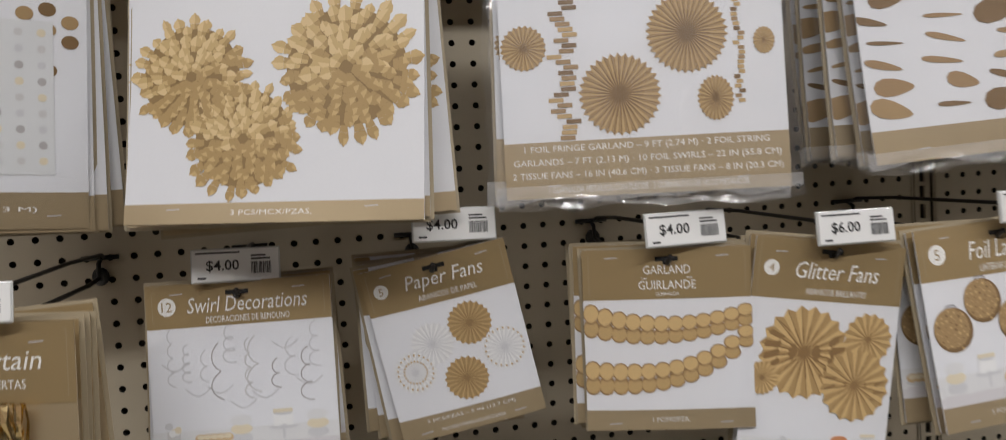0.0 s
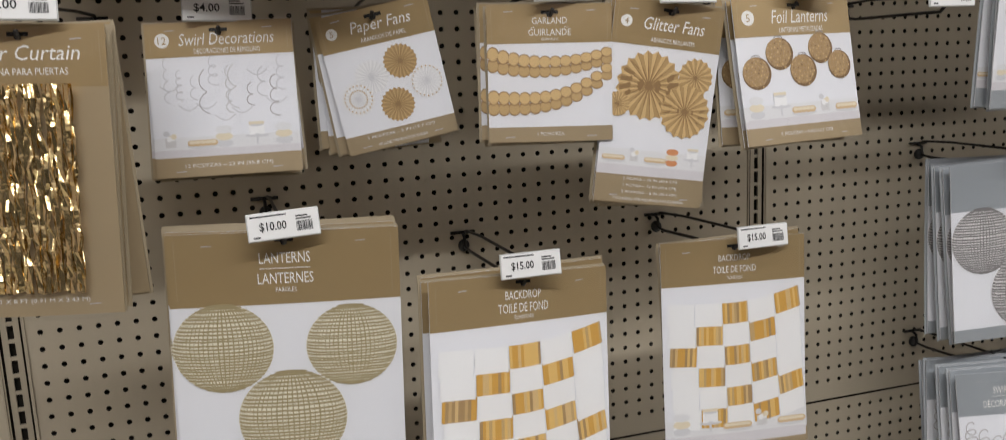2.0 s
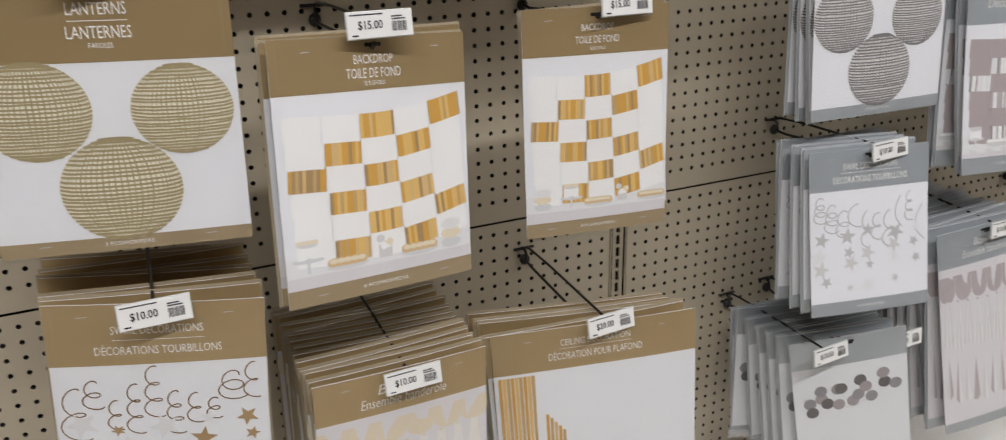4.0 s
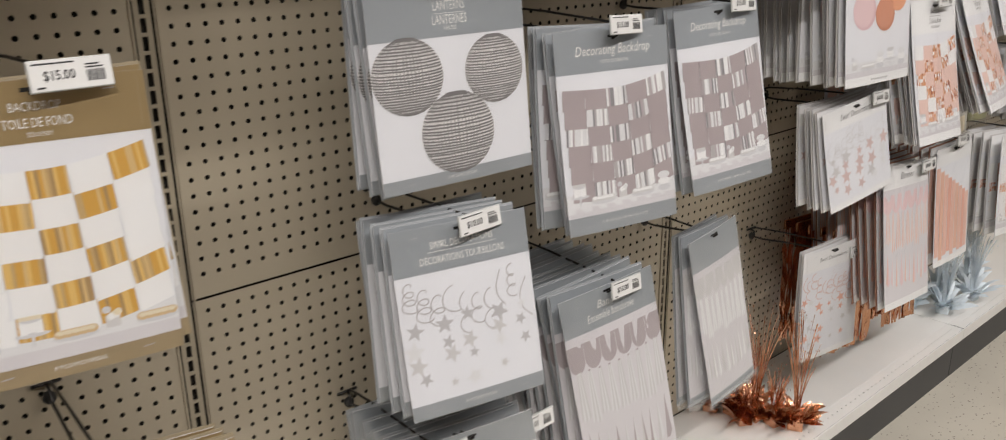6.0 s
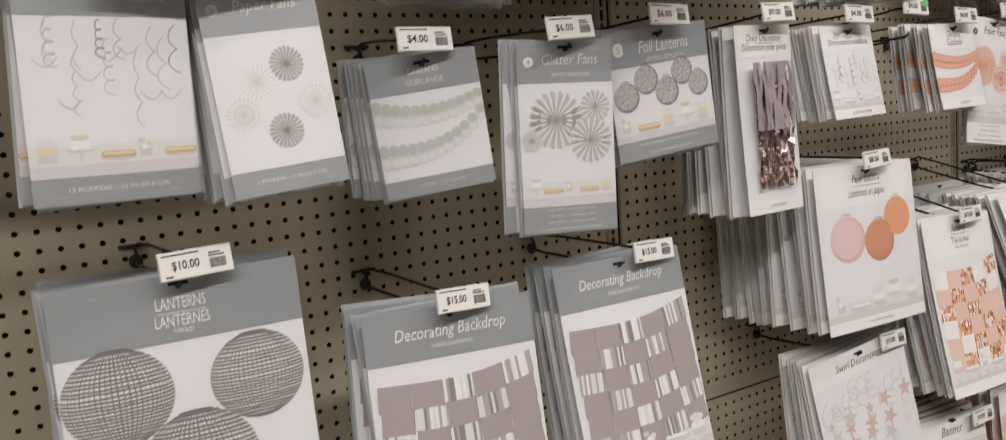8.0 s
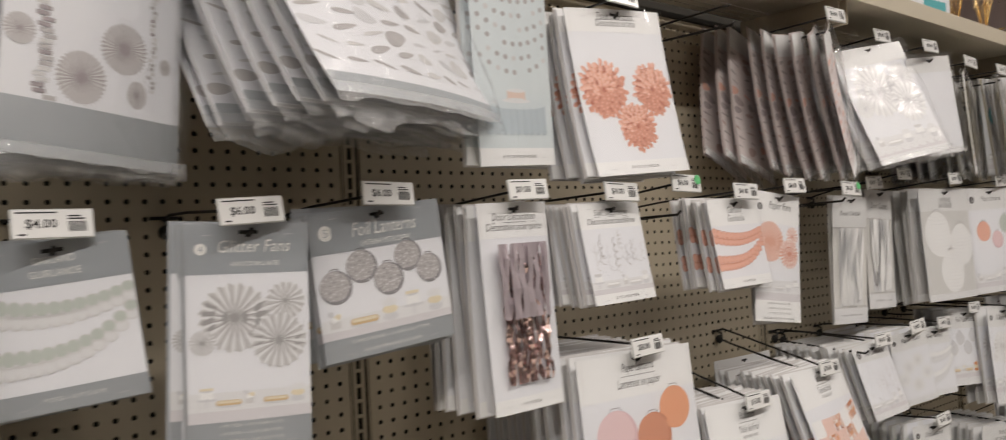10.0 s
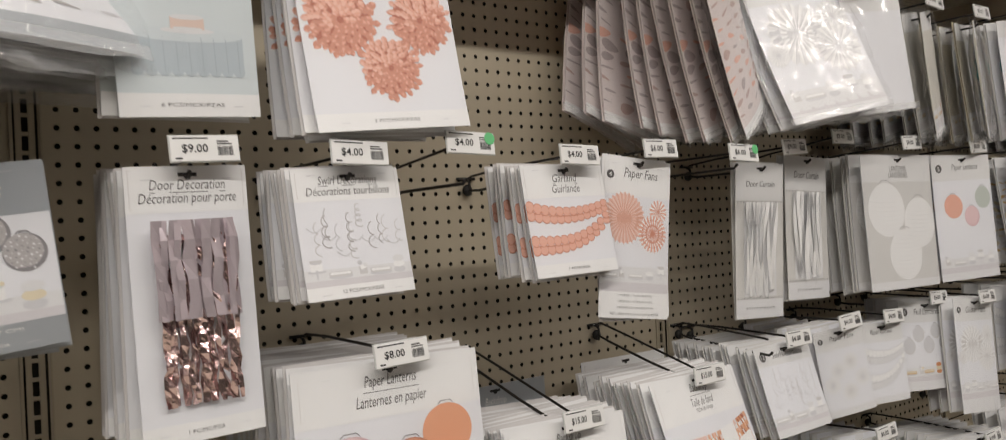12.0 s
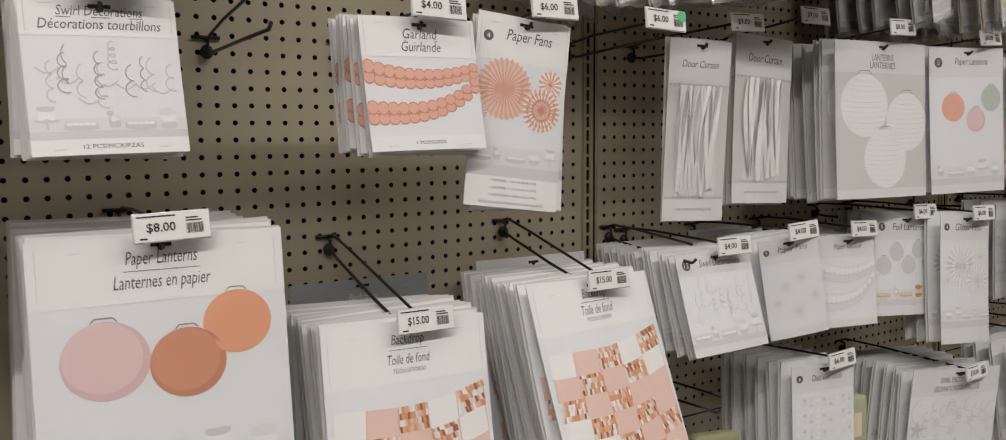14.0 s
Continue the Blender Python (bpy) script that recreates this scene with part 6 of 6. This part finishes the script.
def foil_spray(x, y, seed, high, z=0.1895, mat=None, label="copper foil spray centrepiece with curled base leaves", stems=34, leaf_len=0.066):
    """A foil centrepiece: a small weight, broad curled leaves round it and thin upright stems tipped with sparkles."""
    r = random.Random(seed)
    mat = mat or COPPER
    root = new("foil_spray")
    tagged(root, label, "centrepiece", "foil sprays")
    vs, fs, tips = [], [], []
    for i in range(stems):
        a, lean = r.uniform(0, 2 * math.pi), r.uniform(0.02, 0.22)
        l, wd = high * r.uniform(0.55, 1.0), r.uniform(0.0008, 0.0018)
        k0 = len(vs)
        for j in range(7):
            q = j / 6
            d = 0.006 + lean * l * q * q
            px, py, pz = d * math.cos(a), d * math.sin(a), 0.02 + l * (q - 0.05 * q * q)
            g = a + math.pi / 2 + 2.5 * q
            vs.extend([(px - wd * math.cos(g), py - wd * math.sin(g), pz), (px + wd * math.cos(g), py + wd * math.sin(g), pz)])
        for j in range(6):
            q = k0 + 2 * j
            fs.append((q, q + 1, q + 3, q + 2))
        tips.append((px, py, pz))
    tagged(mesh_object("shred_tuft", vs, fs, mat), kind="stuff").parent = root
    vs, fs = [], []
    for px, py, pz in tips:
        for i in range(2):
            c = Vector((px + r.uniform(-0.008, 0.008), py + r.uniform(-0.008, 0.008), pz - r.uniform(0, 0.05)))
            turn = Euler((r.uniform(0, 3), r.uniform(0, 3), r.uniform(0, 3)))
            k0 = len(vs)
            for a, b in ((-1, 0), (0, -0.6), (1, 0), (0, 0.6)):
                d = Vector((a * 0.0035, b * 0.0035, 0))
                d.rotate(turn)
                vs.append(c + d)
            fs.append((k0, k0 + 1, k0 + 2, k0 + 3))
    tagged(mesh_object("sparkle", vs, fs, mat), kind="stuff").parent = root
    vs, fs = [], []
    for i in range(34):
        a, rad, l = r.uniform(0, 2 * math.pi), r.uniform(0.004, 0.022), leaf_len * r.uniform(0.6, 1.25)
        rise, k0, twist = r.uniform(0.3, 1.3), len(vs), r.uniform(-0.7, 0.7)
        for j in range(6):
            q = j / 5
            d = rad + l * 0.85 * q * math.cos(rise * (1 - 0.5 * q))
            px, py, pz = d * math.cos(a), d * math.sin(a), 0.014 + l * math.sin(rise) * (q - 0.45 * q * q) * 1.5
            wd = 0.0095 * math.sin(math.pi * (0.12 + 0.88 * q)) + 0.0004
            g = a + math.pi / 2
            up = wd * math.sin(twist + q)
            vs.extend([(px - wd * math.cos(g), py - wd * math.sin(g), max(pz - up, 0.002)), (px + wd * math.cos(g), py + wd * math.sin(g), max(pz + up, 0.002))])
        for j in range(5):
            q = k0 + 2 * j
            fs.append((q, q + 1, q + 3, q + 2))
    tagged(mesh_object("curled_leaves", vs, fs, mat), kind="stuff").parent = root
    vs, fs = box_data(-0.020, 0.020, -0.020, 0.020, 0, 0.030, 0.004)
    mesh_object("weight", vs, fs, mat).parent = root
    root.matrix_basis = pose(x, y, z, 0, 0, r.uniform(0, 360))


for i, (x, y, h) in enumerate(((2.615, -0.05, 0.37), (2.64, -0.105, 0.17), (2.66, -0.16, 0.36), (2.675, -0.21, 0.16), (2.70, -0.26, 0.34), (2.62, -0.15, 0.13))):
    foil_spray(x, y, 40 + i, h)


def hanging_fringe(x, y, z, w, h, mat, seed, label, crumple=0.6):
    """A bundle of loose foil fringe hanging from a hook."""
    root = new("foil_curtain")
    tagged(root, label, "foil curtain")
    f = foil_curtain(mat, w, h, 0.0, 26, seed, 0, crumple, 10)
    f.parent = root
    vs, fs = box_data(-w / 2, w / 2, -0.004, 0.002, -0.012, 0.014, 0.002)
    mesh_object("header_strip", vs, fs, mat).parent = root
    root.matrix_basis = pose(x, y, z, -2, 0, -8)


for i in range(5):
    hanging_fringe(3.02 + 0.004 * i, -0.06 - 0.035 * i, 0.66, 0.19, 0.36, COPPER, 60 + i, "shiny copper foil curtain hanging behind packages")
for i in range(3):
    hanging_fringe(3.36 + 0.004 * i, -0.10 - 0.05 * i, 0.62, 0.17, 0.34, COPPER, 65 + i, "shiny copper foil curtain hanging behind packages")
for i, (x, y, h) in enumerate(((3.70, -0.12, 0.30), (3.74, -0.22, 0.27), (3.86, -0.15, 0.28), (3.93, -0.24, 0.25), (4.08, -0.16, 0.28))):
    foil_spray(x, y, 71 + i, h, mat=BLUEFOIL, label="pale blue foil spray centrepiece on the base deck", stems=70, leaf_len=0.09)
package("rose_low", (3.98, -0.29, 0.80, -6, -5, 2, 0.24, 0.34), "rose", pic_backdrop((PALEROSE, ROSE2), (ROSE, COPPERINK, PALEROSE, WHITE2), ((WHITE, GREY2), (PALEROSE, ROSE2))), "pale rose fringe backdrop package near the base deck", title=(T("Decorations", 0.5, 0.1, 0.5),), head=0.2, tail=0.07, stack=4, step=0.03)
peg_hook(3.98, 0.79, (3.98, -0.29, 0.787), (3.98, -0.31, 0.815))
price_tag("$15.00", 3.98, -0.312, 0.815, 1)
foil_spray(4.62, -0.16, 81, 0.26, 2.169, GOLDFOIL, "gold tinsel spray standing on the top shelf")
foil_spray(4.74, -0.20, 82, 0.22, 2.169, GOLDFOIL, "gold tinsel spray standing on the top shelf")
for i, (x, w, h) in enumerate(((4.25, 0.20, 0.11), (5.25, 0.30, 0.10), (5.7, 0.3, 0.13))):
    root = new("tissue_pack")
    tagged(root, "white wrapped tissue pack lying on the top shelf", "tissue pack", "packs on the top shelf")
    vs, fs = box_data(-w / 2, w / 2, -0.11, 0.11, 0, h, 0.02)
    mesh_object("wrapped_body", vs, fs, PAPER, smooth=True).parent = root
    vs, fs = box_data(-w * 0.3, w * 0.3, -0.1115, -0.109, h * 0.3, h * 0.7)
    mesh_object("printed_band", vs, fs, (TEAL, HEADS["silver"], HEADS["gold"])[i]).parent = root
    root.matrix_basis = pose(x, -0.14, 2.169, 0, 0, 6 * i - 5)

for i, (x, z, rgb) in enumerate(((3.80, 1.02, (0.30, 0.29, 0.16)), (4.19, 1.02, (0.42, 0.44, 0.30)), (3.62, 0.98, (0.55, 0.53, 0.48)))):
    root = new("clear_treat_bag")
    tagged(root, "clear bag of olive and cream paper shapes on a hook", "treat bag", "treat bags")
    w, h = 0.13, 0.17
    bend = bender(w, h, -0.012, -0.01)
    vs, fs = box_data(-w * 0.42, w * 0.42, -0.012, 0.02, -h * 0.95, -h * 0.30, 0.01)
    mesh_object("paper_filling", vs, fs, ink(rgb), smooth=True).parent = root
    p = Print(lambda u, v: -0.013)
    p.rect(-w * 0.25, w * 0.25, -h * 0.5, -h * 0.8, CREAM, 1)
    p.make("label_card", root)
    vs, fs = sheet(w, h, bend, 0.006, -0.02, 10, 12, 0.0, 0.008)
    mesh_object("front_film", vs, fs, BAG, smooth=True, shadow=False).parent = root
    root.matrix_basis = pose(x, -0.20, z, -3, 4 - 4 * i, -6)
    peg_hook(x, z - 0.01, (x, -0.20, z - 0.012), (x, -0.22, z + 0.02))

package("red_far", (5.9, -0.30, 1.16, -10, -4, 2, 0.22, 0.26), "white", pic_plain, "bright red party decoration package on a hook", head=0.0, tail=0.0, stack=2, card_mat=RED)
